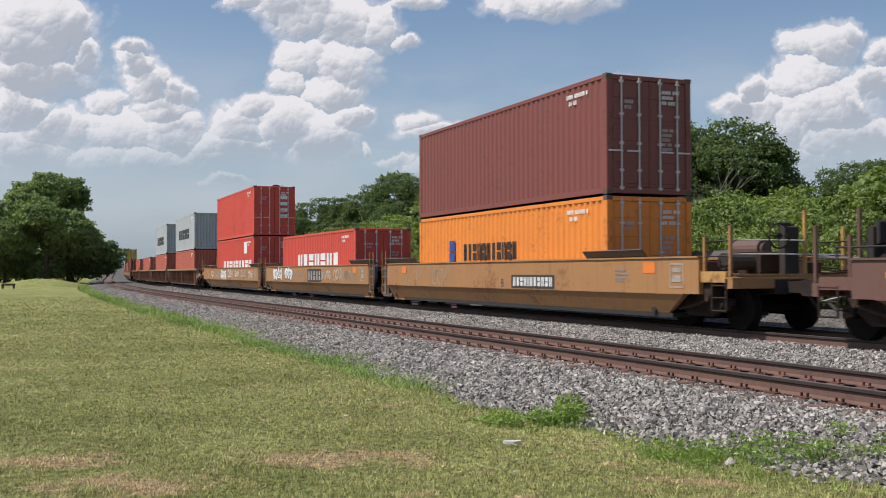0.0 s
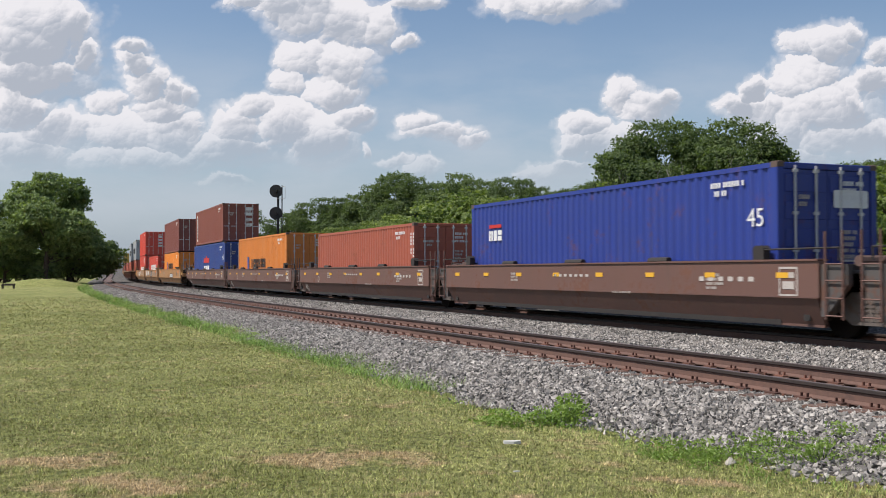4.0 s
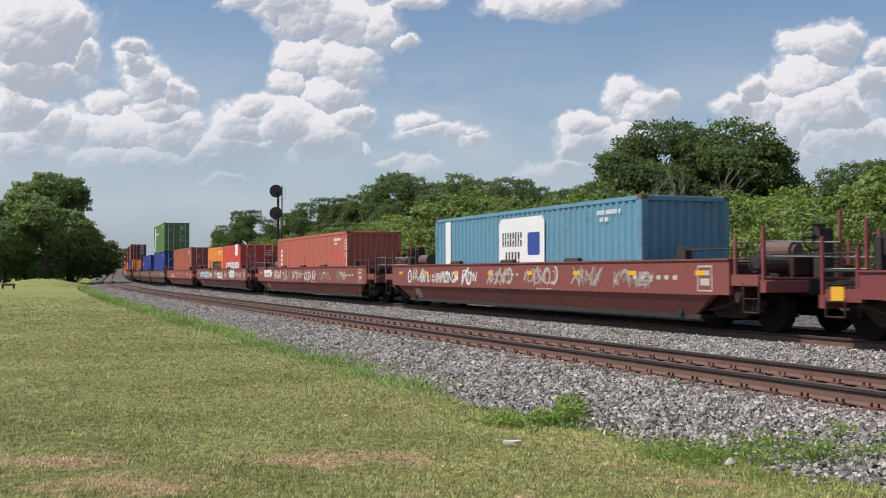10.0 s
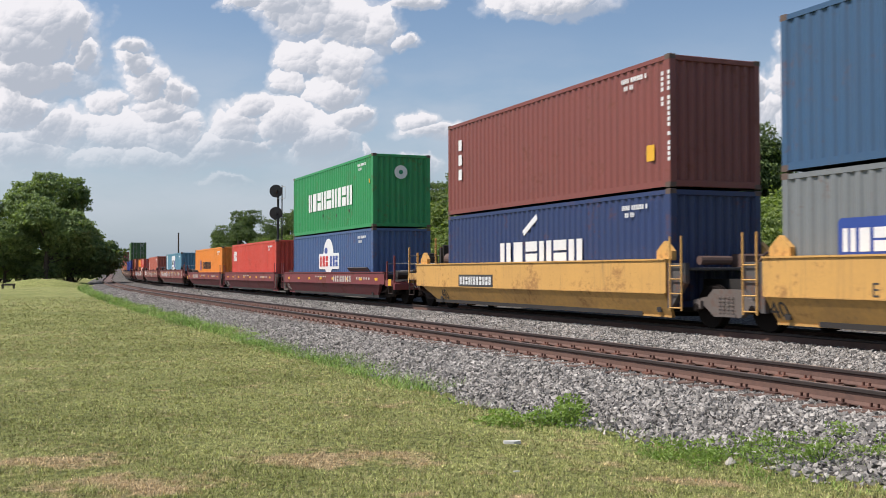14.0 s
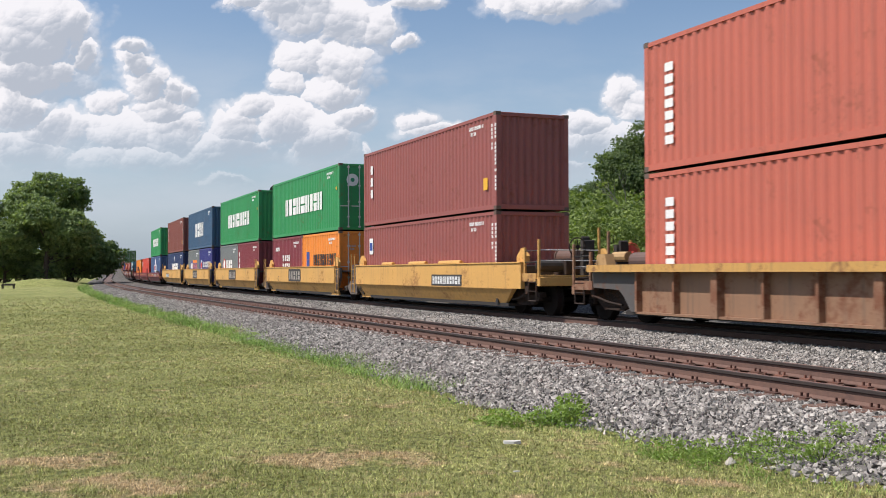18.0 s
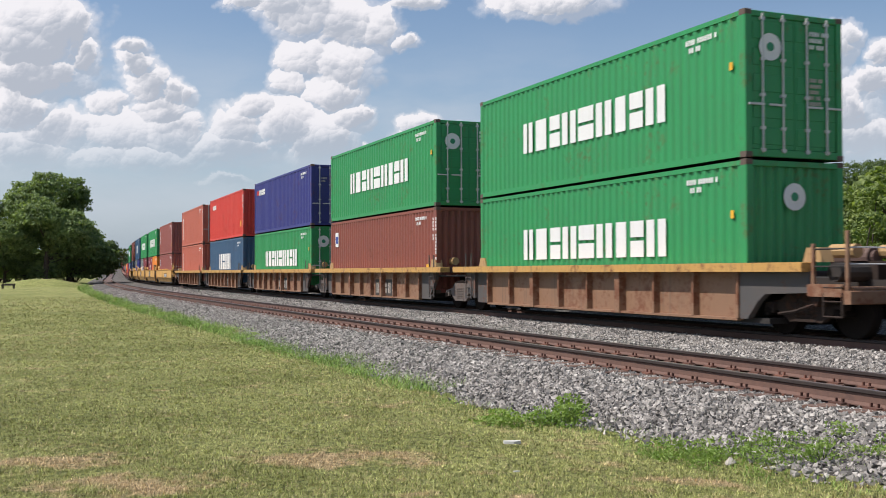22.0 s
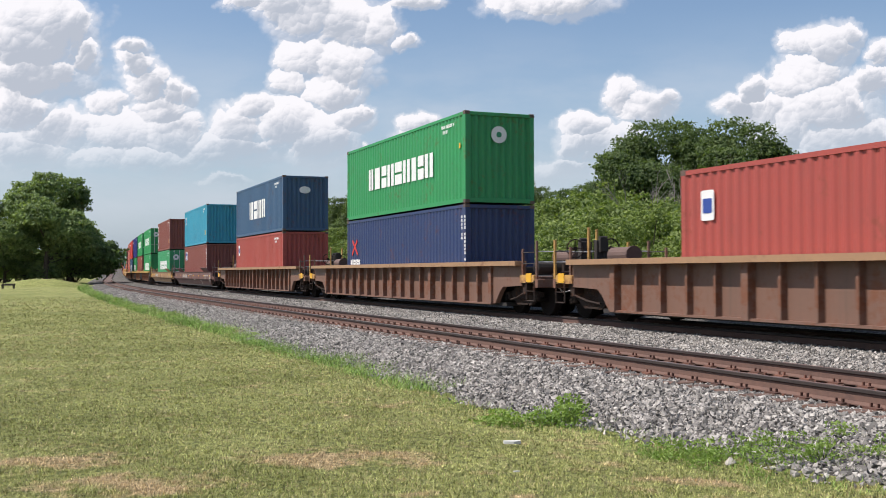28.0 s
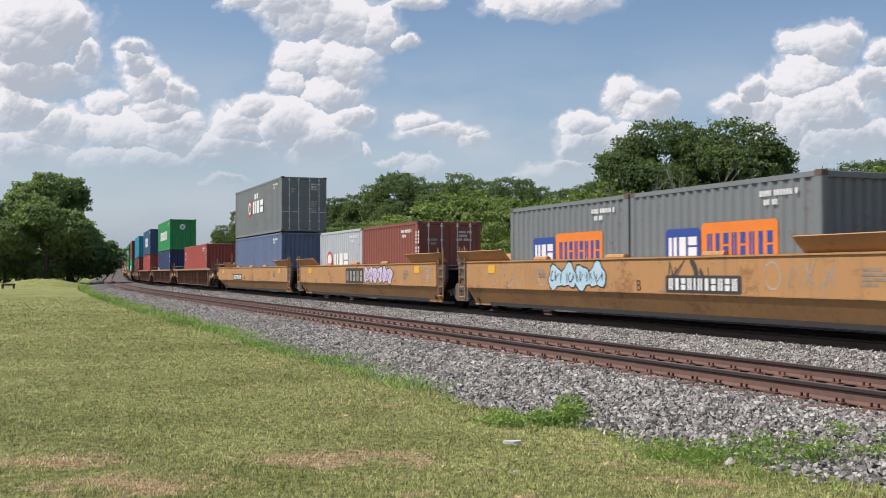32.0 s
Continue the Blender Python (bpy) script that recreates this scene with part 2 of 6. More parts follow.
def on_rails(s):
    """The pose of a vehicle whose middle is at s: x forward, y to the lawn's side, z up."""
    s = max(-690.0, min(890.0, s))
    p, h = along(s)
    slope = math.atan((rise(s + 5) - rise(s - 5)) / 10)
    return Matrix.Translation(p) @ Matrix.Rotation(h, 4, "Z") @ Matrix.Rotation(-slope, 4, "Y")


NEAR = -4.85      # middle of the nearer track
SINK = -0.12      # it lies a little lower


# ---------------------------------------------------------------- ground
def lawn_edge(s):
    """Where the grass gives way to the stones, sideways of the line; it creeps over them at the near end."""
    creep = np.clip((-41.0 - s) / 5.0, 0.0, 1.0)
    return -8.34 + 0.5 * creep + 0.16 * np.sin(s * 0.9) * np.sin(s * 0.37 + 1) + 0.07 * np.sin(s * 3.1 + 1.0)


def ground_z(s, w):
    """Lawn, ballast bed and the land behind the railway, as one height over the line."""
    base = rise(s)
    if w < -8.3:
        u = min(1.0, (-8.3 - w) / 3.0)
        return base - 0.62 + 0.10 * u
    if w < -6.5:
        return base - 0.62 + 0.27 * (w + 8.3) / 1.8
    if w < -3.2:
        return base - 0.35
    if w < -2.2:
        return base - 0.35 + 0.10 * (w + 3.2)
    if w < 2.2:
        return base - 0.25
    # low bank added so the view under the cars ends in shade
    if w < 3.1:
        return base - 0.25 + 0.5 * (w - 2.2) / 0.9
    if w < 4.5:
        return base + 0.25
    if w < 7.0:
        return base + 0.25 - 1.1 * (w - 4.5) / 2.5
    return base - 0.85

# ---------------------------------------------------------------- train: materials
C = {
    "maroon": (0.222, 0.062, 0.048), "brown_red": (0.245, 0.068, 0.045), "red": (0.62, 0.045, 0.030), "crimson": (0.37, 0.068, 0.052), "brick": (0.50, 0.130, 0.084),
    "scarlet": (0.64, 0.075, 0.048), "orange": (0.83, 0.265, 0.035), "green": (0.026, 0.275, 0.085), "mint": (0.045, 0.31, 0.125), "olive": (0.10, 0.20, 0.068),
    "blue": (0.025, 0.058, 0.245), "royal": (0.018, 0.042, 0.26), "navy": (0.022, 0.042, 0.125), "steel": (0.060, 0.112, 0.245), "violet": (0.032, 0.035, 0.20),
    "cyan": (0.035, 0.30, 0.43), "teal": (0.12, 0.285, 0.38), "dusk": (0.125, 0.17, 0.28), "rust_red": (0.395, 0.100, 0.056), "dull_orange": (0.67, 0.215, 0.035), "dusty_maroon": (0.30, 0.086, 0.074), "grey": (0.185, 0.20, 0.20), "pale": (0.46, 0.49, 0.50), "plum": (0.225, 0.036, 0.050), "ochre": (0.50, 0.32, 0.05),
    "italia": (0.040, 0.098, 0.185),
}
PAINT = {k: paint(k, v) for k, v in C.items()}
WHITE = material("white_lettering", (0.78, 0.78, 0.76), (0.6, 0.6, 0.57), rough=0.6, grain=25, amount=0.5, streak=0.15)
M_MARK = {"white": WHITE, "black": material("black_lettering", (0.025, 0.024, 0.022), rough=0.6), "blue": material("blue_lettering", (0.03, 0.07, 0.30), rough=0.55),
          "red": material("red_lettering", (0.55, 0.03, 0.025), rough=0.55), "yellow": material("yellow_label", (0.78, 0.42, 0.03), rough=0.55),
          "orange": material("orange_panel", (0.80, 0.22, 0.03), rough=0.55), "cyan": material("pale_blue_tag", (0.45, 0.62, 0.70), rough=0.6),
          "dark": material("dark_stencil", (0.05, 0.045, 0.04), rough=0.7), "green": material("green_emblem", (0.03, 0.25, 0.12), rough=0.55),
          "cream": material("worn_white_stencil", (0.56, 0.52, 0.47), (0.34, 0.28, 0.24), rough=0.7, grain=16, amount=0.8),
          "faded": material("faded_lettering", (0.44, 0.40, 0.34), (0.22, 0.18, 0.15), rough=0.7, grain=12, amount=0.9),
          "lilac": material("lilac_tag", (0.62, 0.52, 0.66), rough=0.6), "grime": material("grime_smear", (0.10, 0.062, 0.045), rough=0.8)}
M_GALV = material("galvanised_steel", (0.60, 0.60, 0.59), (0.40, 0.39, 0.37), rough=0.5, rust=0.2)
M_CAST = material("dirty_casting", (0.10, 0.072, 0.058), (0.19, 0.115, 0.08), rough=0.75, rust=0.5)
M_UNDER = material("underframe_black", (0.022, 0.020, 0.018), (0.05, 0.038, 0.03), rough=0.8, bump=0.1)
M_TRUCK = material("truck_steel", (0.14, 0.118, 0.102), (0.10, 0.075, 0.06), rough=0.75, rust=0.3, bump=0.15)
# wheels and set-end trucks: near-black colour puts in the shade under the cars
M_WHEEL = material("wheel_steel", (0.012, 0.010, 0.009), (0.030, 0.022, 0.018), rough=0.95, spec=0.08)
M_TRUCKDARK = material("shaded_truck_steel", (0.026, 0.021, 0.018), (0.075, 0.05, 0.04), rough=0.9, rust=0.3, spec=0.15)
M_TREAD = material("wheel_rim_bright", (0.36, 0.35, 0.33), rough=0.35, metal=0.8)

# ---------------------------------------------------------------- train: containers
HIGH, LOW, WIDE = 2.896, 2.591, 2.438


def wave(length, pitch, depth, flat):
    """Points (u, out) along a corrugated panel."""
    n = max(1, round(length / pitch))
    p = length / n
    rows = []
    for i in range(n):
        u = i * p
        rows += [(u, 0.0), (u + p * flat, 0.0), (u + p * 0.5, -depth), (u + p * (0.5 + flat), -depth)]
    rows.append((length, 0.0))
    return rows


BOX_MESHES = {}


def box_meshes(length, height, colour, doors):
    """The meshes of one container, shared by all of its size and colour. x forward, z from the underside."""
    key = (length, height, colour)
    if key not in BOX_MESHES:
        p, L, W = PAINT[colour], length / 2, WIDE / 2
        d = {}
        pw = wave(length - 0.34, 0.285, 0.036, 0.30)
        v, f = [], []
        for u, o in pw:
            x = -L + 0.17 + u
            v += [(x, W - 0.010 + o, 0.15), (x, W - 0.010 + o, height - 0.11)]
        f = [(2 * i, 2 * i + 2, 2 * i + 3, 2 * i + 1) for i in range(len(pw) - 1)]
        me = mesh_of("side_wall", v, f, p)
        d["side_wall"] = me
        pw = wave(WIDE - 0.30, 0.24, 0.055, 0.27)
        v = []
        for u, o in pw:
            y = -W + 0.15 + u
            v += [(L - 0.035 + o, y, 0.16), (L - 0.035 + o, y, height - 0.13)]
        f = [(2 * i, 2 * i + 1, 2 * i + 3, 2 * i + 2) for i in range(len(pw) - 1)]
        d["end_wall"] = mesh_of("end_wall", v, f, p)
        s = Shape().box(-L + 0.05, L - 0.05, -W + 0.03, W - 0.03, height - 0.055, height - 0.030)
        for i in range(int(length / 0.42)):
            x = -L + 0.3 + i * 0.42
            if x < L - 0.4:
                s.box(x, x + 0.20, -W + 0.12, W - 0.12, height - 0.034, height - 0.012)
        d["roof"] = s.mesh("roof", p)
        d["top_rail"] = Shape().box(-L + 0.15, L - 0.15, W - 0.065, W - 0.003, height - 0.115, height - 0.02, 0.012).mesh("top_rail", p)
        d["bottom_rail"] = Shape().box(-L + 0.15, L - 0.15, W - 0.05, W - 0.002, 0.02, 0.155, 0.010).mesh("bottom_rail", p)
        d["end_header"] = Shape().box(L - 0.10, L - 0.004, -W + 0.16, W - 0.16, height - 0.135, height - 0.02, 0.01).mesh("end_header", p)
        d["end_sill"] = Shape().box(L - 0.10, L - 0.004, -W + 0.16, W - 0.16, 0.02, 0.165, 0.01).mesh("end_sill", p)
        d["corner_post"] = Shape().prism([(L - 0.17, W - 0.012), (L - 0.17, W - 0.002), (L - 0.02, W - 0.002), (L - 0.003, W - 0.02), (L - 0.003, W - 0.16), (L - 0.02, W - 0.16), (L - 0.06, W - 0.06)], 0.11, height - 0.11, "xy").mesh("corner_post", p)
        s = Shape().box(-0.089, 0.089, -0.081, 0.081, 0.0, 0.118, 0.012)
        d["corner_casting"] = s.box(-0.03, 0.03, 0.082, 0.0835, 0.035, 0.085, 0.012).mesh("corner_casting", M_CAST)
        d["floor"] = Shape().box(-L + 0.2, L - 0.2, -W + 0.06, W - 0.06, 0.05, 0.14).mesh("floor", M_UNDER)
        # doors (they face backwards)
        dw = (WIDE - 0.30) / 2
        s = Shape().box(-L + 0.03, -L + 0.07, 0.008, dw, 0.17, height - 0.14, 0.01)
        for k in range(5):
            z = 0.17 + (height - 0.31) * (k + 0.5) / 5
            s.box(-L + 0.018, -L + 0.036, 0.06, dw - 0.05, z - 0.17, z + 0.17, 0.01)
        d["door"] = s.mesh("door", p)
        s = Shape().tube((-L - 0.006, 0, 0.10), (-L - 0.006, 0, height - 0.07), 0.022, 8)
        for z in (0.12, 0.55, 1.2, 1.9, height - 0.2):
            s.box(-L - 0.03, -L + 0.03, -0.05, 0.05, z, z + 0.06)
        s.box(-L - 0.045, -L - 0.02, -0.02, 0.36, 1.02, 1.06)
        d["lock_rod"] = s.mesh("lock_rod", M_GALV)
        BOX_MESHES[key] = d
    return BOX_MESHES[key]


BAR_MESHES = {}


def block_mesh(w, h, colour, kind):
    """A painted bar that stands for one character, whole or split in two."""
    key = (round(w, 3), round(h, 3), colour, "block%d" % kind)
    if key not in BAR_MESHES:
        s, a = Shape(), w / 2
        if kind == 0:       # two stacked halves
            s.box(-a, a, 0, 0.006, 0, 0.45 * h).box(-a, a, 0, 0.006, 0.55 * h, h)
        elif kind == 1:     # one narrow bar
            s.box(-0.8 * a, 0.8 * a, 0, 0.006, 0, h)
        else:               # two posts close together
            s.box(-a, -0.10 * w, 0, 0.006, 0, h).box(0.10 * w, a, 0, 0.006, 0, h)
        BAR_MESHES[key] = s.mesh("lettering_block", M_MARK[colour])
    return BAR_MESHES[key]


def bar_mesh(w, h, colour, cut=0):
    """A flat painted bar with slightly clipped corners."""
    key = (round(w, 3), round(h, 3), colour)
    if key not in BAR_MESHES:
        BAR_MESHES[key] = Shape().box(-w / 2, w / 2, 0, 0.006, 0, h, min(w, h) * 0.08).mesh("lettering_bar", M_MARK[colour])
    return BAR_MESHES[key]


def glyph_mesh(body, size, mat):
    """Readable characters in the built-in font, as a flat mesh in the xz plane, mirrored so that it reads from the lawn's side."""
    cu = bpy.data.curves.new("glyphs", "FONT")
    cu.body, cu.size, cu.extrude, cu.align_x = body, size, 0.002, "CENTER"
    ob = bpy.data.objects.new("glyphs", cu)
    scene.collection.objects.link(ob)
    dg = bpy.context.evaluated_depsgraph_get()
    me = bpy.data.meshes.new_from_object(ob.evaluated_get(dg))
    bpy.data.objects.remove(ob)
    me.materials.clear()
    me.materials.append(mat)
    me.transform(Matrix(((-1, 0, 0, 0), (0, 0, 1, 0), (0, 1, 0, 0), (0, 0, 0, 1))))
    return me


def bars(parent, x0, x1, z0, z1, y, colour, count=1, fill=0.82, widths=None, name="lettering", label=""):
    """A row of painted bars from x0 (ahead) back to x1 on the lawn's side of a thing."""
    widths = widths or [1.0] * count
    unit = (x0 - x1) / sum(widths)
    x = x0
    for i, k in enumerate(widths):
        w, h = unit * k - unit * (1 - fill), z1 - z0
        me = block_mesh(w, h, colour, (2, 1, 0, 2, 0)[i % 5]) if h > 0.22 and len(widths) > 2 and k > 0.7 else bar_mesh(w, h, colour)
        part(name, me, parent, label, pose(x - unit * k / 2, y, z0))
        x -= unit * k


LINES = {}


def small_lines(parent, x, z, y, rows, size, colour="white", upright=False, turn=0):
    """A little block of stencilled characters, unreadable: rows of counts in one piece of lettering."""
    key = (rows, size, colour, upright)
    if key not in LINES:
        s = Shape()
        for r, counts in enumerate(rows):
            at = 0.0
            for k, n in enumerate(counts):
                for i in range(n):
                    u, w = at + 0.78 * size * i, 0.52 * size
                    v = -1.55 * size * r
                    if upright:
                        s.box(v - 0.30 * size, v + 0.30 * size, 0, 0.005, -u - 0.56 * size, -u, 0.03 * size)
                    else:
                        s.box(-u - w, -u, 0, 0.005, v - size, v, 0.03 * size)
                at += 0.78 * size * n + 0.55 * size
        LINES[key] = s.mesh("small_lettering", M_MARK[colour])
    tagged(part("lettering", LINES[key], parent, "", pose(x, y, z, 0, 0, turn)), kind="stuff")


def column(parent, x, z1, z0, size, y, colour, count, name="lettering", label=""):
    step = (z1 - z0) / count
    for i in range(count):
        part(name, bar_mesh(size, step * 0.72, colour, (i % 3) + 1), parent, label, pose(x, y, z1 - step * (i + 0.86)))


DISC = {}


def disc(parent, x, z, y, r, colour, name="emblem", label="", tall=1.0, axis="y"):
    key = (round(r, 3), colour, tall)
    if key not in DISC:
        out = [(r * math.cos(t), r * tall * math.sin(t)) for t in [2 * math.pi * k / 28 for k in range(28)]]
        DISC[key] = Shape().prism(out, 0, 0.006).mesh("emblem_disc", M_MARK[colour])
    m = pose(x, y, z) if axis == "y" else pose(x, y, z, 0, 0, 90)
    return part(name, DISC[key], parent, label, m)


def container(length, height, colour, doors=True, label="", marks=""):
    """One shipping container, an Empty at the middle of its underside."""
    d = box_meshes(length, height, colour, doors)
    ob = new("shipping_container")
    L, W = length / 2, WIDE / 2
    flip = pose(0, 0, 0, 0, 0, 180)
    for m in (None, flip):
        for k in ("side_wall", "top_rail", "bottom_rail"):
            part(k, d[k], ob, "", m)
    part("roof", d["roof"], ob)
    part("floor", d["floor"], ob)
    part("end_wall", d["end_wall"], ob)
    for k in ("end_header", "end_sill"):
        part(k, d[k], ob)
        part(k, d[k], ob, "", flip)
    for m in (None, flip, pose(0, 0, 0) @ Matrix.Diagonal((1, -1, 1, 1)), flip @ Matrix.Diagonal((1, -1, 1, 1))):
        part("corner_post", d["corner_post"], ob, "", m)
    for sx in (1, -1):
        for sy in (1, -1):
            for z in (0.0, height - 0.118):
                part("corner_casting", d["corner_casting"], ob, "", pose(sx * (L - 0.089), sy * (W - 0.081), z) @ Matrix.Diagonal((1, sy, 1, 1)))
    if doors:
        for sy in (1, -1):
            dr = part("door", d["door"], ob, "", Matrix.Diagonal((1, sy, 1, 1)))
            for y in (0.30, 0.80):
                part("lock_rod", d["lock_rod"], dr, "galvanised lock rod", pose(0, y, 0))
    else:
        part("end_wall", d["end_wall"], ob, "", flip)
    if doors:
        small_lines(ob, -L - 0.012, height - 0.34, -0.36, ((4, 3), (5,), (2, 3)), 0.085, "white", False, 90)
        small_lines(ob, -L - 0.012, 1.62, -0.36, ((3, 2), (5,), (4,), (2, 2), (5,)), 0.075, "cream", False, 90)
        small_lines(ob, -L - 0.012, height - 0.62, 0.72, ((4,), (3,)), 0.085, "cream", False, 90)
    y = W - 0.004
    fx = lambda q: L - q * length
    H = height
    # serial bars in the top rear corner, as nearly every box has them
    if "bare" not in marks:
        small_lines(ob, fx(0.955) + 1.35, H - 0.28, y, ((4, 6, 1), (0, 0, 2, 2)), 0.108)
    if "eg" in marks:
        bars(ob, fx(0.228), fx(0.787), 1.04, 1.86, y, "white", 9, 0.84, (0.85, 1.1, 0.85, 1.05, 1.1, 1.05, 0.85, 0.85, 1.1))
        part("label_patch", bar_mesh(0.10, 0.16, "yellow"), ob, "", pose(fx(0.965), y, 1.75))
        for q, z in ((0.10, 0.5), (0.43, 0.72), (0.60, 0.62), (0.75, 0.72)):
            part("scuff", bar_mesh(0.10, 0.13, "dark"), ob, "", pose(fx(q), y, z)) if "scuff" in marks else None
        em = disc(ob, -L - 0.012, H - 0.72, 0.62 if doors else 0.05, 0.27, "white", axis="x")
        disc(em, 0, 0, 0.006, 0.09, "green", axis="y")
    if "it" in marks:
        bars(ob, fx(0.318), fx(0.662), 0.92, 1.95, y, "white", 6, 0.80, (0.5, 1.0, 1.2, 0.9, 0.5, 1.2))
        disc(ob, -L - 0.012, H - 0.75, 0.05, 0.30, "white", axis="x", tall=0.62)
    if "hl" in marks:
        for k in (0, 1):
            part("emblem", bar_mesh(0.42, 0.36, "blue", 2 + k), ob, "", pose(fx(0.235), y, 1.02 + 0.38 * k))
        bars(ob, fx(0.307), fx(0.612), 1.12, 1.62, y, "black", 11, 0.7)
    if "hs" in marks:   # short orange box
        for k in (0, 1):
            part("emblem", bar_mesh(0.50, 0.36, "blue", 2 + k), ob, "", pose(fx(0.17), y, 1.02 + 0.38 * k))
        bars(ob, fx(0.32), fx(0.93), 1.12, 1.62, y, "black", 10, 0.7)
    if "mo" in marks:
        disc(ob, fx(0.355), 1.62, y, 0.50, "red", tall=0.95)
        disc(ob, fx(0.355), 1.62, y + 0.004, 0.36, "white")
        disc(ob, fx(0.358), 1.62, y + 0.008, 0.24, "green")
        bars(ob, fx(0.418), fx(0.650), 1.28, 1.98, y, "white", 3, 0.85)
        part("emblem", bar_mesh(0.34, 0.30, "white", 2), ob, "", pose(fx(0.475), y, 2.10))
        part("emblem", bar_mesh(0.34, 0.30, "white", 1), ob, "", pose(fx(0.52), y, 2.12))
    if "ms" in marks:   # short grey box
        disc(ob, fx(0.25), 1.30, y, 0.42, "red")
        disc(ob, fx(0.25), 1.30, y + 0.004, 0.30, "white")
        bars(ob, fx(0.36), fx(0.70), 1.0, 1.6, y, "white", 3, 0.85)
    if "po" in marks:   # short grey box with a two-colour panel
        part("panel", bar_mesh(1.20, 0.78, "blue"), ob, "", pose(fx(0.33), y, 0.92))
        part("panel", bar_mesh(2.30, 0.86, "orange"), ob, "", pose(fx(0.625), y, 0.92))
        bars(ob, fx(0.245), fx(0.415), 1.12, 1.52, y + 0.006, "white", 3, 0.85)
        bars(ob, fx(0.46), fx(0.80), 1.08, 1.56, y + 0.006, "blue", 8, 0.6)
    if "sm" in marks:
        disc(ob, fx(0.17), 1.35, y, 0.40, "cyan")
        disc(ob, fx(0.17), 1.35, y + 0.004, 0.34, "red", tall=0.7)
        bars(ob, fx(0.30), fx(0.90), 1.18, 1.60, y, "white", 9, 0.55)
    if "cg" in marks:
        disc(ob, fx(0.50), 1.55, y, 0.78, "white")
        disc(ob, fx(0.47), 1.80, y + 0.003, 0.24, "blue", tall=0.6)
        part("panel", bar_mesh(3.10, 0.70, "white"), ob, "", pose(fx(0.505), y + 0.003, 0.98))
        bars(ob, fx(0.39), fx(0.50), 1.10, 1.56, y + 0.010, "red", 3, 0.8)
        bars(ob, fx(0.52), fx(0.62), 1.10, 1.56, y + 0.010, "blue", 3, 0.8)
    if "cm" in marks:
        bars(ob, fx(0.31), fx(0.70), 1.02, 1.62, y, "white", 6, 0.84)
        part("emblem", bar_mesh(0.9, 0.16, "white"), ob, "", pose(fx(0.47), y, 2.0, 0, 28, 0))
    if "ap" in marks:
        part("emblem", bar_mesh(2.5, 0.34, "red"), ob, "", pose(fx(0.44), y, 1.55))
        part("emblem", bar_mesh(0.5, 0.24, "red"), ob, "", pose(fx(0.44), y, 1.80))
        bars(ob, fx(0.36), fx(0.53), 0.72, 1.34, y, "white", 3, 0.9)
    if "ap" in marks or "al" in marks:
        stencil(ob, "45", fx(0.955), H - 1.20, 0.50, y, "white")
        if doors:
            part("label_patch", bar_mesh(0.85, 0.34, "white"), ob, "", pose(-L - 0.002, -0.55, H - 0.85, 0, 0, 90))
    if "al" in marks:
        bars(ob, fx(0.09), fx(0.155), 1.75, 2.05, y, "white", 3, 0.85)
        part("emblem", bar_mesh(0.8, 0.10, "red"), ob, "", pose(fx(0.122), y, 2.12))
    if "cl" in marks:
        column(ob, fx(0.078), H - 0.55, 0.5, 0.30, y, "white", 7)
    if "cp" in marks:   # white strip with dark characters
        part("label_strip", bar_mesh(0.48, H - 0.62, "white"), ob, "", pose(fx(0.075), y, 0.30))
        column(ob, fx(0.075), H - 0.42, 0.42, 0.24, y + 0.006, "black", 7 if "long" in marks else 3)
    if "tl" in marks:
        column(ob, fx(0.08), H - 0.5, 1.0, 0.24, y, "white", 3)
    if "sq" in marks:
        part("label_patch", bar_mesh(0.42, 0.62, "white"), ob, "", pose(fx(0.075), y, H - 1.1))
        part("label_patch", bar_mesh(0.30, 0.30, "blue"), ob, "", pose(fx(0.075), y + 0.006, H - 0.95))
    if "bm" in marks:
        part("label_patch", bar_mesh(1.15, 0.66, "white"), ob, "", pose(fx(0.105), y, H - 1.10))
        part("label_patch", bar_mesh(1.0, 0.52, "blue"), ob, "", pose(fx(0.105), y + 0.006, H - 1.05))
        bars(ob, fx(0.075), fx(0.14), H - 0.98, H - 0.72, y + 0.012, "white", 4, 0.7)
    if "vb" in marks:
        small_lines(ob, fx(0.978), H - 0.36, y, ((4, 2), (4, 6, 1, 4)), 0.15, "white", True)
    if "yl" in marks:
        part("label_patch", bar_mesh(0.30, 0.36, "yellow"), ob, "", pose(fx(0.94), y, 0.62))
    if "gr" in marks:
        part("panel", bar_mesh(2.75, 1.75, "white"), ob, "", pose(fx(0.512), y, 0.60))
        bars(ob, fx(0.415), fx(0.52), 1.55, 1.95, y + 0.006, "black", 8, 0.5)
        bars(ob, fx(0.43), fx(0.51), 0.95, 1.40, y + 0.006, "black", 5, 0.5)
        part("panel", bar_mesh(0.70, 0.62, "blue"), ob, "", pose(fx(0.575), y + 0.006, 1.30))
        part("label_strip", bar_mesh(0.42, 2.2, "white"), ob, "", pose(fx(0.09), y, 0.25))
    if "sw" in marks:   # white sweep at the fore end
        for k in range(8):
            part("emblem", bar_mesh(1.15, 0.29, "white"), ob, "", pose(fx(0.10 + 0.013 * k), y, 0.16 + 0.31 * k))
        bars(ob, fx(0.24), fx(0.47), 1.86, 2.04, y, "white", 12, 0.6)
    if "se" in marks:
        bars(ob, fx(0.05), fx(0.095), 2.18, 2.42, y, "red", 2, 0.8)
        bars(ob, fx(0.10), fx(0.215), 2.14, 2.44, y, "white", 5, 0.85)
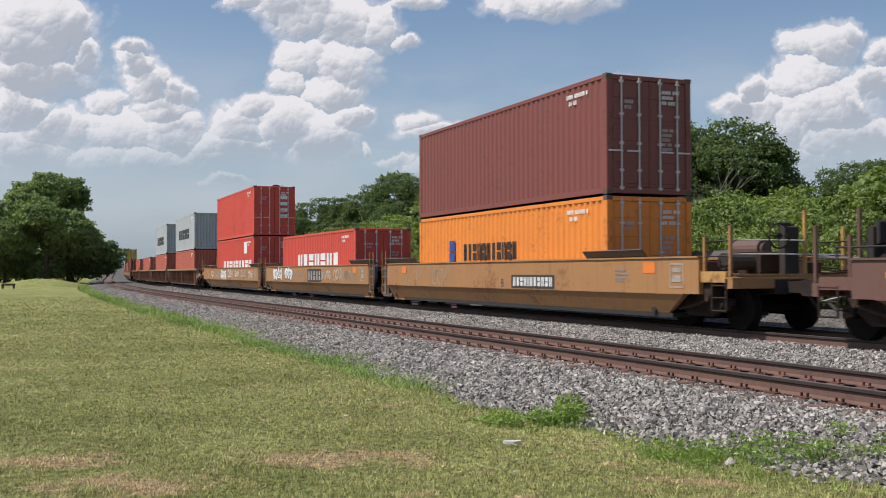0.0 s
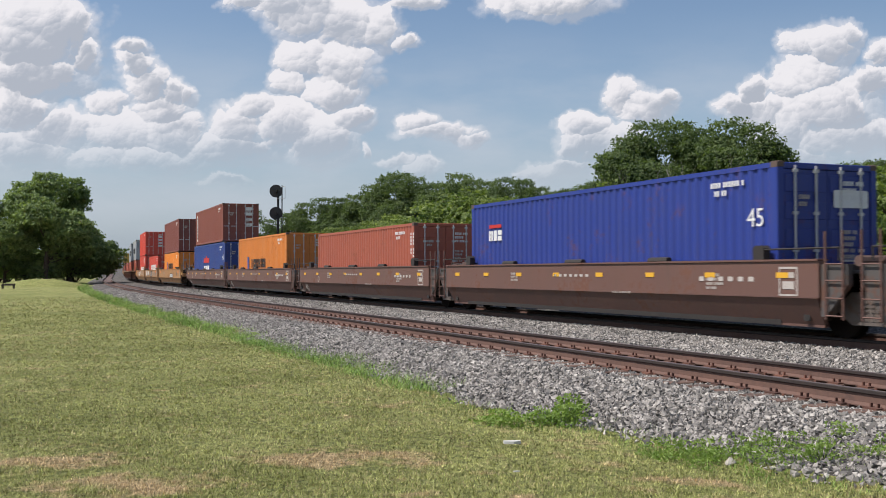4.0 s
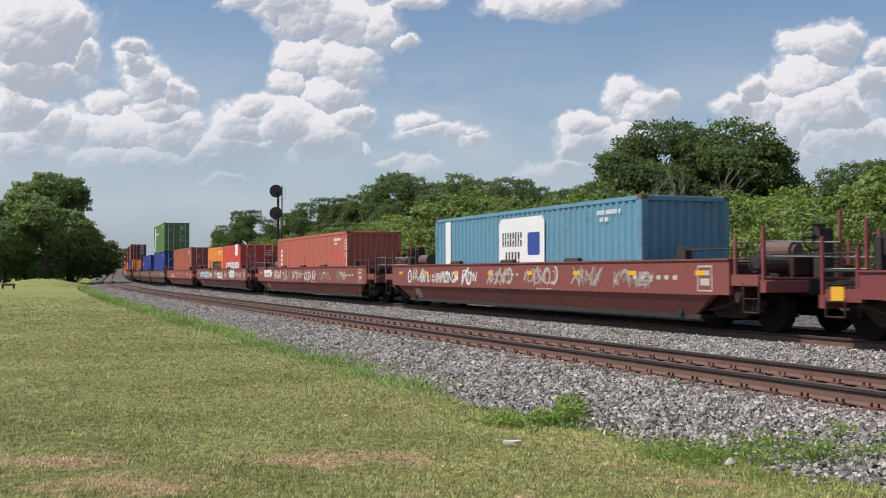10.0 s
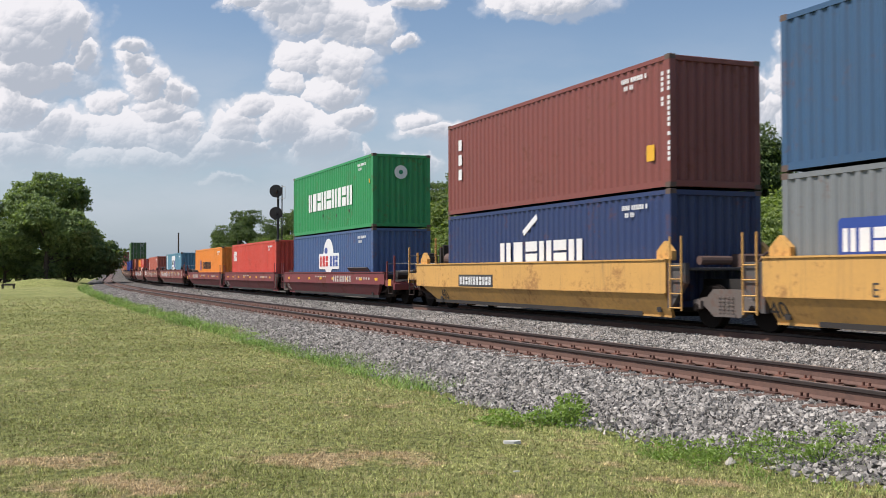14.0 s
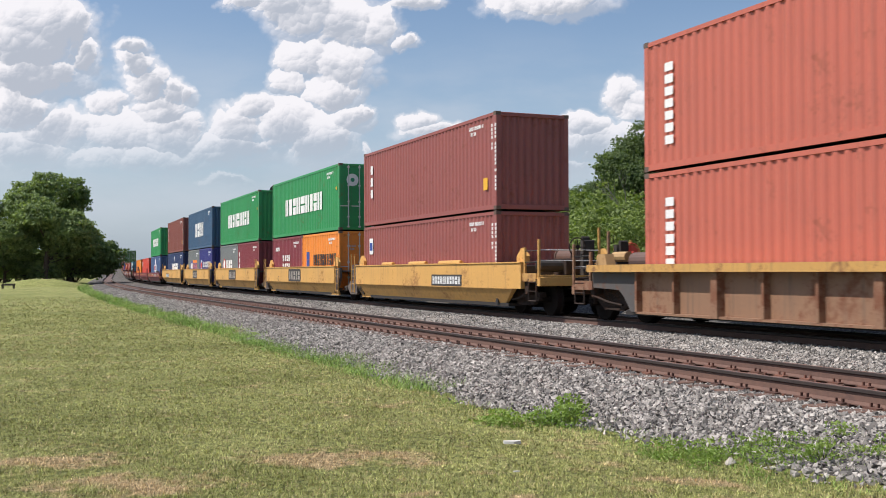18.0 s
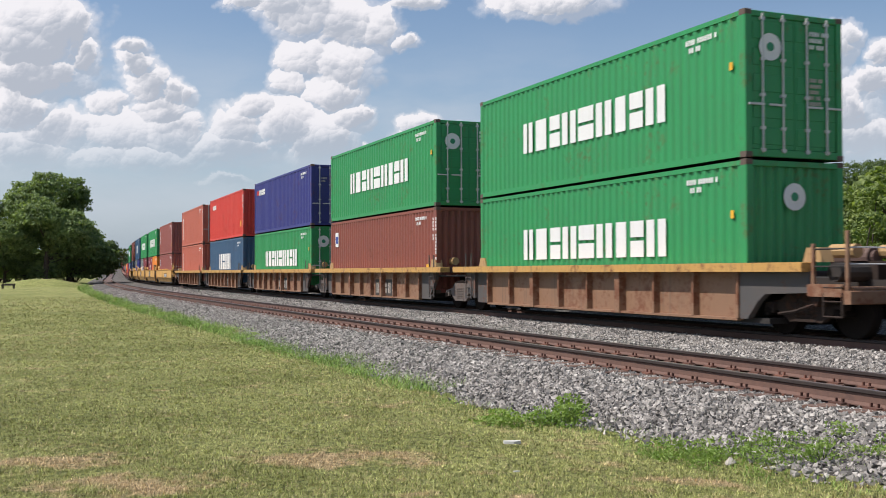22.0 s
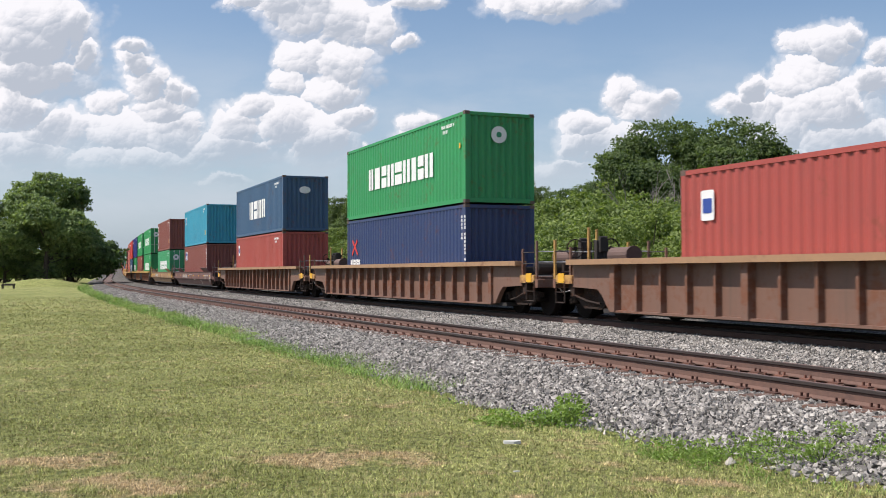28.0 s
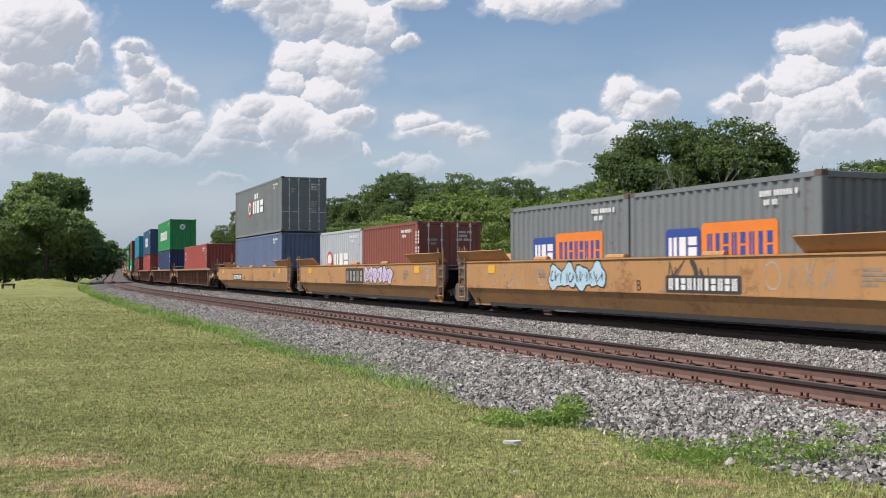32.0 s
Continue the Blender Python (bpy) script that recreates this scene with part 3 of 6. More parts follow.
    if "hy" in marks:
        bars(ob, fx(0.245), fx(0.812), 0.95, 1.62, y, "white", 7, 0.8)
    if "hb" in marks:
        bars(ob, fx(0.20), fx(0.95), 1.05, 1.50, y, "white", 9, 0.75)
        part("emblem", bar_mesh(0.9, 0.7, "white", 2), ob, "", pose(fx(0.80), y, 1.9))
    if "ca" in marks:
        bars(ob, fx(0.052), fx(0.13), 1.55, 2.15, y, "white", 3, 0.85)
    if "xn" in marks:
        part("emblem", bar_mesh(0.9, 0.12, "red"), ob, "", pose(fx(0.085), y, 1.72, 0, 40, 0))
        part("emblem", bar_mesh(0.9, 0.12, "red"), ob, "", pose(fx(0.085), y + 0.003, 1.72, 0, -40, 0))
        bars(ob, fx(0.04), fx(0.14), 1.05, 1.28, y, "white", 6, 0.8)
    if "wq" in marks:
        bars(ob, fx(0.12), fx(0.26), 1.9, 2.1, y, "white", 4, 0.7)
        for j in range(2):
            bars(ob, fx(0.36), fx(0.62), 0.95 + 0.42 * j, 1.25 + 0.42 * j, y, "white", 4, 0.6)
    if "ys" in marks:
        bars(ob, fx(0.18), fx(0.75), 0.95, 1.75, y, "black", 5, 0.8)
    if "pl" in marks and doors:   # placards on the doors
        for j in range(4):
            part("label_patch", bar_mesh(0.42, 0.20, "white"), ob, "", pose(-L - 0.004, -0.55, 1.05 + 0.36 * j, 0, 0, 90))
    return tagged(ob, label, "container", "containers on the train")


# ---------------------------------------------------------------- train: well cars
TRUCK = {}
WHEELS = []


def truck_meshes(dark):
    if dark not in TRUCK:
        TRUCK[dark] = {}
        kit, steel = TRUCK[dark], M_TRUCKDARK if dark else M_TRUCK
        s = Shape()
        out = [(-0.98, 0.50), (-0.98, 0.62), (-0.62, 0.66), (-0.42, 0.82), (0.42, 0.82), (0.62, 0.66), (0.98, 0.62), (0.98, 0.50), (0.70, 0.46), (0.40, 0.26), (-0.40, 0.26), (-0.70, 0.46)]
        s.prism(out, 1.00, 1.12)
        s.box(-0.98, -0.74, 1.12, 1.20, 0.40, 0.60, 0.03).box(0.74, 0.98, 1.12, 1.20, 0.40, 0.60, 0.03)
        kit["side_frame"] = s.mesh("side_frame", steel)
        s = Shape()
        for x in (-0.2, -0.07, 0.07, 0.2):
            s.tube((x, 1.09, 0.30), (x, 1.09, 0.72), 0.030, 6)
            for k in range(5):
                s.tube((x, 1.09, 0.34 + 0.075 * k), (x, 1.09, 0.375 + 0.075 * k), 0.058, 8)
        s.box(-0.3, 0.3, 1.0, 1.14, 0.27, 0.32)
        kit["spring_nest"] = s.mesh("spring_nest", steel)
        s = Shape()
        for sgn in (1, -1):
            s.tube((0, sgn * 0.70, 0), (0, sgn * 0.84, 0), 0.44, 24)
            s.tube((0, sgn * 0.655, 0), (0, sgn * 0.70, 0), 0.47, 24)
        s.tube((0, -1.06, 0), (0, 1.06, 0), 0.075, 10)
        for sgn in (1, -1):   # axle caps with three bolts
            s.tube((0, sgn * 1.06, 0), (0, sgn * 1.225, 0), 0.085, 10)
            for k in range(3):
                q = 2.0944 * k
                s.tube((0.05 * math.cos(q), sgn * 1.22, 0.05 * math.sin(q)), (0.05 * math.cos(q), sgn * 1.245, 0.05 * math.sin(q)), 0.016, 6)
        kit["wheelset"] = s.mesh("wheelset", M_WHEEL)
        kit["bolster"] = Shape().box(-0.2, 0.2, -1.1, 1.1, 0.50, 0.74, 0.03).box(-0.9, 0.9, -0.08, 0.08, 0.42, 0.5).mesh("bolster", steel)
    return TRUCK[dark]


def add_truck(car, x, dark=False):
    d = truck_meshes(dark)
    tr = part("truck", d["bolster"], car, "dark rusty cast-steel truck", pose(x, 0, 0))
    for sy in (1, -1):
        part("side_frame", d["side_frame"], tr, "", Matrix.Diagonal((1, sy, 1, 1)))
        part("spring_nest", d["spring_nest"], tr, "", Matrix.Diagonal((1, sy, 1, 1)))
    for dx in (-0.88, 0.88):
        WHEELS.append((car, x, dx, part("wheelset", d["wheelset"], tr, "", pose(dx, 0, 0.44))))


STYLES = {   # sill top, length from the middle to a set's end, to an end inside a set, paint, kind of side
    "old_yellow": (1.46, 10.0, 8.6, (0.40, 0.200, 0.072), "smooth"), "brown": (1.36, 9.0, 8.2, (0.155, 0.078, 0.058), "smooth"), "red_short": (1.36, 8.6, 8.3, (0.30, 0.062, 0.046), "smooth"),
    "red_tagged": (1.40, 9.5, 9.1, (0.235, 0.062, 0.050), "smooth"), "wine": (1.16, 8.2, 6.8, (0.205, 0.040, 0.042), "smooth"), "yellow": (1.42, 8.2, 6.3, (0.64, 0.355, 0.095), "smooth"),
    "ribbed": (1.24, 8.0, 6.0, (0.27, 0.150, 0.085), "panel"), "tan": (1.22, 10.2, 8.6, (0.30, 0.175, 0.085), "smooth"), "umber": (1.20, 10.2, 9.0, (0.14, 0.066, 0.055), "smooth"),
    "rust_ribbed": (1.38, 10.3, 8.9, (0.185, 0.100, 0.068), "rib"), "amber": (1.46, 10.4, 8.5, (0.47, 0.245, 0.090), "smooth"),
}
STYLE_WORDS = {"old_yellow": "weathered yellow steel well car with sprayed tags", "brown": "brown steel well car with orange reflectors", "red_short": "red steel well car with white stencils",
               "red_tagged": "red-brown steel well car covered in sprayed tags", "wine": "wine-red steel well car with orange reflectors", "yellow": "bright yellow steel well car with dark stencils",
               "ribbed": "brown panelled well car with a yellow top rail", "tan": "tan-brown steel well car, dirty", "umber": "dark brown steel well car with white stencils",
               "rust_ribbed": "rusty brown ribbed well car", "amber": "amber-yellow steel well car with sprayed tags"}
CAR_MESHES = {}
M_RAILYELLOW = paint("rail_yellow", (0.55, 0.31, 0.085), rust=0.9, streak=0.8)


M_GREYEND = material("dark_grey_end_paint", (0.075, 0.072, 0.070), (0.11, 0.09, 0.075), rough=0.75, rust=0.6, streak=0.5)
M_TANK = material("dusty_brake_cylinder", (0.13, 0.080, 0.065), (0.07, 0.045, 0.036), rough=0.75, rust=0.3)


def car_meshes(style, first, last):
    """Side and floor meshes of one unit; they run from xr (rear, negative) to xf."""
    key = (style, first, last)
    if key in CAR_MESHES:
        return CAR_MESHES[key]
    top, set_end, inner, col, kind = STYLES[style]
    xf, xr = (set_end if first else inner), -(set_end if last else inner)
    p = paint("car_" + style, col, rust=0.95 if kind != "smooth" else 0.55, streak=0.95 if kind != "smooth" else 0.6, rough=0.6)
    low = material("paint_low_" + style, tuple(c * 0.92 for c in col), tuple(c * 0.55 + 0.02 for c in col), rough=0.7, grain=9, patch=0.7, amount=0.9, rust=0.5, streak=0.5)
    d = {"xf": xf, "xr": xr, "paint": p}
    mid, bot = 0.72, 0.24
    cf, cr = (1.45 if first else 0.12), (1.45 if last else 0.12)
    if kind == "smooth":
        d["side_sill"] = Shape().prism([(xr, mid), (xf, mid), (xf, top), (xr, top)], 1.36, 1.50).mesh("side_sill", p)
        v = [(xr + 0.35 * cr, 1.498, mid), (xf - 0.35 * cf, 1.498, mid), (xf - cf, 1.25, bot), (xr + cr, 1.25, bot), (xr + 0.35 * cr, 1.36, mid), (xf - 0.35 * cf, 1.36, mid), (xf - cf, 1.18, bot), (xr + cr, 1.18, bot)]
        d["lower_panel"] = mesh_of("lower_panel", v, [(0, 1, 2, 3), (7, 6, 5, 4), (3, 2, 6, 7), (1, 5, 6, 2), (0, 3, 7, 4)], low)
        d["top_flange"] = Shape().box(xr, xf, 1.28, 1.53, top, top + 0.035, 0.008).mesh("top_flange", p)
        d["bottom_angle"] = Shape().box(xr + cr, xf - cf, 1.17, 1.262, bot - 0.045, bot - 0.002, 0.008).mesh("bottom_angle", low)
        d["knee_bead"] = Shape().box(xr + 0.35 * cr, xf - 0.35 * cf, 1.498, 1.508, mid - 0.012, mid + 0.012).mesh("knee_bead", low)
    else:
        s = Shape()
        rear, fore = xr + (1.9 if last else 0.9), xf - (1.9 if first else 0.9)
        face = 1.33 if kind == "panel" else 1.32
        s.box(rear, fore, face - 0.05, face, 0.28, top)
        d["side_sill"] = s.mesh("side_sill", p)
        grey = M_GREYEND if kind == "panel" else p
        for name, x0, x1, cut, sgn in (("front_bay", fore, xf, first, 1), ("rear_bay", rear, xr, last, -1)):
            if cut:
                out = [(x0, 0.28), (x0 + sgn * 0.25, 0.28), (x0 + sgn * 0.55, 0.62), (x0 + sgn * 0.75, 0.76), (x1, 0.80), (x1, top), (x0, top)]
            else:
                out = [(x0, 0.28), (x1, 0.28), (x1, top), (x0, top)]
            d[name] = Shape().prism(out, face - 0.04, face + (0.10 if cut else 0.03)).mesh("end_bay", grey)
        ext = 1.35 if kind == "panel" else 0.0
        wide = 1.60 if kind == "panel" else 1.62
        low_z = top - 0.07 if kind == "panel" else top - 0.03
        flange = M_RAILYELLOW if kind == "panel" else paint("car_flange", (0.36, 0.21, 0.11), rust=0.6, streak=0.5)
        d["top_flange"] = Shape().box(xr - (0 if last else ext), xf + (0 if first else ext), 1.27, wide, low_z, top + 0.10, 0.012).mesh("top_flange", flange)
        d["bottom_angle"] = Shape().box(rear, fore, face, face + 0.13, 0.24, 0.29, 0.01).mesh("bottom_angle", p)
        d["rib"] = Shape().prism([(-0.05, face), (-0.035, face + 0.14), (0.035, face + 0.14), (0.05, face)], 0.29, low_z, "xy").mesh("rib", p)
        d["heavy_rib"] = Shape().prism([(-0.13, face), (-0.10, face + 0.17), (0.10, face + 0.17), (0.13, face)], 0.25, low_z, "xy").mesh("heavy_rib", p)
    d["floor"] = Shape().box(xr + 1.2, xf - 1.2, -1.28, 1.28, 0.20, 0.30).box(xr + 1.2, xf - 1.2, -0.25, 0.25, 0.16, 0.22).mesh("floor", M_UNDER)
    CAR_MESHES[key] = d
    return d


END_MESHES = {}


def end_meshes(style, at_end):
    """The gear at one end of a unit; x is zero where the side ends."""
    key = (style, at_end)
    if key in END_MESHES:
        return END_MESHES[key]
    top, set_end, inner, col, kind = STYLES[style]
    p = paint("car_" + style, col)
    d = {}
    deck = top - 0.38
    d["bulkhead"] = Shape().box(-1.9 if at_end else -0.55, -1.75 if at_end else -0.4, -1.34, 1.34, 0.30, top - 0.05, 0.02).mesh("bulkhead", M_UNDER)
    if at_end:
        yl = M_RAILYELLOW if style in ("rust_ribbed", "amber", "old_yellow", "yellow", "tan") else p
        d["draft_sill"] = Shape().prism([(-1.8, 0.30), (-1.45, 0.30), (-1.3, 0.60), (1.0, 0.74), (1.0, 1.02), (-1.8, 1.08)], -0.42, 0.42).box(-1.8, 0.7, -1.1, 1.1, 0.86, deck - 0.01).mesh("draft_sill", M_UNDER)
        d["platform"] = Shape().box(-1.8, 0.95, -1.36, 1.36, deck, deck + 0.05, 0.01).mesh("platform", p)
        d["end_beam"] = Shape().box(0.80, 0.98, -1.44, 1.44, deck - 0.24, deck - 0.004, 0.02).mesh("end_beam", p)
        d["deck_edge"] = Shape().box(-0.02, 0.80, 1.40, 1.46, deck - 0.12, deck + 0.10, 0.02).mesh("deck_edge", yl)
        for k, (x, y, h) in enumerate(((0.90, 1.42, 0.62), (0.90, 0.42, 0.95), (0.10, 1.42, 0.42), (0.90, -1.42, 0.62), (0.10, -1.42, 0.42))):
            d["stanchion%d" % k] = Shape().box(x - 0.028, x + 0.028, y - 0.028, y + 0.028, deck, top + h, 0.006).mesh("stanchion", yl if k < 2 else p)
        d["crossbar"] = Shape().tube((0.90, -1.42, top + 0.06), (0.90, 1.42, top + 0.06), 0.016, 6).tube((0.90, -1.42, top + 0.34), (0.90, 0.42, top + 0.34), 0.016, 6).mesh("crossbar", M_GALV)
        d["side_bar"] = Shape().tube((0.10, 1.42, top + 0.02), (0.90, 1.42, top + 0.02), 0.016, 6).tube((0.10, 1.42, top + 0.32), (0.90, 1.42, top + 0.32), 0.016, 6).mesh("side_bar", M_UNDER)
        s = Shape().tube((-1.20, 0.45, top + 0.20), (-0.35, 0.45, top + 0.20), 0.20, 16).tube((-1.26, 0.45, top + 0.20), (-1.20, 0.45, top + 0.20), 0.23, 16).tube((-0.35, 0.45, top + 0.20), (-0.28, 0.45, top + 0.20), 0.13, 12)
        s.prism([(-1.0, deck), (-0.45, deck), (-0.55, top + 0.02), (-0.92, top + 0.02)], 0.34, 0.56)
        d["brake_cylinder"] = s.mesh("brake_cylinder", M_TANK)
        d["air_tank"] = Shape().tube((0.25, -1.1, top - 0.08), (0.25, 0.1, top - 0.08), 0.17, 12).mesh("air_tank", M_UNDER)
        # hand-brake mast: housing, wheel, chain
        d["brake_mast"] = Shape().box(0.70, 0.86, -0.05, 0.30, deck, top + 0.62, 0.02).box(0.62, 0.72, 0.02, 0.24, top + 0.30, top + 0.72, 0.03).pipe([(0.68, 0.1, top + 0.3), (0.60, 0.12, deck + 0.1), (0.2, 0.12, deck + 0.12)], 0.022).mesh("brake_mast", M_UNDER)
        n = 16
        ring = [(0.98, -0.30 + 0.25 * math.cos(6.2832 * k / n), top + 0.42 + 0.25 * math.sin(6.2832 * k / n)) for k in range(n + 1)]
        d["brake_wheel"] = Shape().pipe(ring, 0.018).tube((0.98, -0.30, top + 0.17), (0.98, -0.30, top + 0.67), 0.012, 5).tube((0.98, -0.55, top + 0.42), (0.98, -0.05, top + 0.42), 0.012, 5).tube((0.84, -0.30, top + 0.42), (1.0, -0.30, top + 0.42), 0.03, 8).tube((0.99, -0.30, top + 0.42), (1.005, -0.30, top + 0.42), 0.22 if kind == "panel" else 0.06, 16).mesh("brake_wheel", PAINT["scarlet"] if kind == "panel" else M_TRUCKDARK)
        s = Shape().pipe([(-1.3, 0.9, top - 0.10), (-0.7, 1.0, top + 0.06), (-0.1, 0.8, top - 0.04), (0.5, 0.6, deck + 0.08)], 0.026).box(-0.35, 0.05, 0.6, 1.05, deck + 0.05, top - 0.02, 0.03).box(0.3, 0.62, 0.7, 1.1, deck + 0.05, top - 0.08, 0.03)
        s.box(-0.15, 0.55, -0.4, 0.3, deck + 0.05, top + 0.12, 0.05).pipe([(-1.6, 1.2, deck + 0.1), (-0.2, 1.28, deck + 0.22), (0.9, 1.28, deck + 0.16)], 0.03).pipe([(-1.6, 1.0, top + 0.02), (0.1, 1.0, top - 0.05), (0.85, 0.5, top - 0.05)], 0.025)
        d["rigging"] = s.pipe([(-0.9, 1.1, deck + 0.05), (-0.9, 1.1, top + 0.02), (0.1, 1.15, top + 0.02), (0.4, 0.9, deck + 0.06)], 0.020).mesh("rigging", M_TRUCKDARK)
        s = Shape().pipe([(0.36, 1.45, deck - 0.05), (0.36, 1.45, 0.40), (0.80, 1.45, 0.40), (0.80, 1.45, deck - 0.05)], 0.022)
        d["stirrup"] = s.tube((0.36, 1.45, 0.66), (0.80, 1.45, 0.66), 0.018, 6).tube((0.36, 1.45, 0.90), (0.80, 1.45, 0.90), 0.018, 6).mesh("stirrup", M_TRUCKDARK)
        d["bracket"] = Shape().prism([(0.0, deck - 0.04), (0.0, 0.62), (0.10, 0.56), (0.26, 0.80), (0.30, deck - 0.04)], 1.05, 1.38).pipe([(0.05, 1.36, 0.60), (-0.5, 1.30, 0.46), (-1.0, 1.24, 0.40)], 0.03).mesh("bracket", M_TRUCKDARK)
        if style in ("rust_ribbed", "wine", "tan"):
            d["reflector_plate"] = Shape().box(0.36, 0.66, 1.462, 1.474, deck - 0.10, deck + 0.14, 0.01).mesh("reflector_plate", M_MARK["yellow"])
        d["coupler"] = Shape().box(0.9, 1.55, -0.13, 0.13, 0.76, 0.98, 0.04).box(1.45, 1.95, -0.2, 0.16, 0.70, 1.02, 0.06).mesh("coupler", M_TRUCKDARK)
        s = Shape().pipe([(1.0, 0.3, 0.8), (1.25, 0.36, 0.50), (1.6, 0.30, 0.46), (1.95, 0.2, 0.62)], 0.03)
        d["air_hose"] = s.mesh("air_hose", M_UNDER)
        d["uncoupling_rod"] = Shape().pipe([(0.98, 1.35, 0.92), (1.10, 1.1, 0.64), (1.10, 0.3, 0.80)], 0.016, 5).mesh("uncoupling_rod", M_GALV)
    else:
        d["end_plate"] = Shape().prism([(0.0, 0.40), (0.12, 0.40), (0.62, 0.95), (0.62, top - 0.06), (0.0, top - 0.06)], 1.34, 1.45).mesh("end_plate", M_GREYEND)
        d["articulation"] = Shape().box(-0.5, 1.35, -0.35, 0.35, 0.62, 1.02, 0.04).mesh("articulation", M_UNDER)
        d["deck"] = Shape().box(-0.4, 0.62, -1.30, 1.30, top - 0.22, top - 0.16, 0.01).mesh("deck", M_GREYEND)
        d["valve"] = Shape().box(-0.1, 0.35, 0.3, 0.8, top - 0.15, top + 0.14, 0.04).tube((0.1, -0.7, top), (0.1, 0.1, top), 0.10, 10).pipe([(0.1, 0.8, top), (0.3, 1.15, top + 0.12), (0.5, 1.2, top - 0.1)], 0.025).mesh("valve", M_TANK)
        s = Shape()
        for z in (0.42, 0.72, 1.02, 1.30):
            s.tube((0.16, 1.50, z), (0.56, 1.50, z), 0.016, 6)
        s.tube((0.16, 1.50, 0.36), (0.16, 1.50, top + 0.50), 0.02, 6).tube((0.56, 1.50, 0.36), (0.56, 1.50, top + 0.50), 0.02, 6)
        d["ladder"] = s.mesh("ladder", p if kind != "panel" else M_GREYEND)
    # guides that steer a box into the well
    if style in ("amber", "old_yellow", "tan", "umber") or (style == "wine" and at_end):
        up = 0.20 if style in ("old_yellow", "wine") else 0.33
        d["guide"] = Shape().prism([(1.30, top + 0.04), (1.36, top + 0.04), (1.30 + up, top + up), (1.24 + up, top + up + 0.02)], -2.6 if not at_end else -4.6, 0.5 if not at_end else -2.1, "yz").mesh("guide", M_GREYEND if style in ("old_yellow", "wine") else p)
    elif style == "yellow":
        d["guide"] = Shape().prism([(-0.55, top), (0.0, top), (0.0, top + 0.20), (-0.27, top + 0.42), (-0.55, top + 0.20)], 1.22, 1.34).mesh("guide", p)
    elif style in ("brown", "red_short", "red_tagged"):
        s = Shape().pipe([(-1.6, 1.42, top), (-1.6, 1.42, top + 0.22), (0.4, 1.42, top + 0.22), (0.4, 1.42, top)], 0.02)
        d["guide"] = s.box(-1.75, -1.45, 1.30, 1.46, top, top + 0.30, 0.05).mesh("guide", M_UNDER)
    elif kind == "panel":
        d["guide"] = Shape().prism([(-0.35, top + 0.1), (0.15, top + 0.1), (0.05, top + 0.36), (-0.25, top + 0.36)], 1.0, 1.25).tube((-0.3, 0.6, top + 0.30), (0.3, 0.6, top + 0.30), 0.13, 10).mesh("guide", paint("car_tanparts", (0.42, 0.27, 0.12)))
    END_MESHES[key] = d
    return d


def ribbon(pts, thick, y):
    """One sprayed stroke, flat on the side of the car."""
    v, f = [], []
    for k, (px, pz) in enumerate(pts):
        ax, az = pts[max(0, k - 1)]
        bx, bz = pts[min(len(pts) - 1, k + 1)]
        dx, dz = bx - ax, bz - az
        ln = math.hypot(dx, dz) or 1.0
        t = thick * (0.35 if k in (0, len(pts) - 1) else 1.0) / 2
        v += [(px - dz / ln * t, y, pz + dx / ln * t), (px + dz / ln * t, y, pz - dx / ln * t)]
        if k:
            f.append((2 * k - 2, 2 * k, 2 * k + 1, 2 * k - 1))
    return v, f


def tag_strokes(parent, x0, x1, z0, z1, y, colour, seed, thick=0.07, name="sprayed_stroke"):
    """A sprayed tag: loose painted strokes that spell nothing."""
    rnd = random.Random(seed)
    w, h = x0 - x1, z1 - z0
    n = max(3, round(w / (h * 0.7)))
    for i in range(n):
        cx, r = x0 - w * (i + 0.5) / n, w / n * 0.52
        skew = rnd.uniform(-0.1, 0.4)
        pts = []
        if rnd.random() < 0.35:
            a0, sweep = rnd.uniform(0, 6.28), rnd.choice((-1, 1)) * rnd.uniform(3.2, 6.5)
            for k in range(11):
                t = a0 + sweep * k / 10
                q = 0.46 * math.sin(t) * (1 - 0.35 * k / 10)
                pts.append((cx + r * math.cos(t) * (1 - 0.3 * k / 10) - skew * q * h, z0 + h * (0.5 + q)))
        else:
            for k in range(rnd.choice((4, 5, 6))):
                q = (0.5 if k % 2 else -0.5) * rnd.uniform(0.35, 1.0)
                pts.append((cx + r * rnd.uniform(-1.1, 1.1) - skew * q * h, z0 + h * (0.5 + q)))
        v, f = ribbon(pts, thick * rnd.uniform(0.8, 1.2), y + 0.001 * (i % 3))
        part(name, mesh_of("sprayed_stroke", v, f, M_MARK[colour]), parent)


GLYPHS = {}


def stencil(car, text, x, z, size, y, colour="cream", lean=0.0, name="stencil"):
    key = (text, size, colour)
    if key not in GLYPHS:
        GLYPHS[key] = glyph_mesh(text, size, M_MARK[colour])
    part(name, GLYPHS[key], car, "", pose(x, y, z, lean))


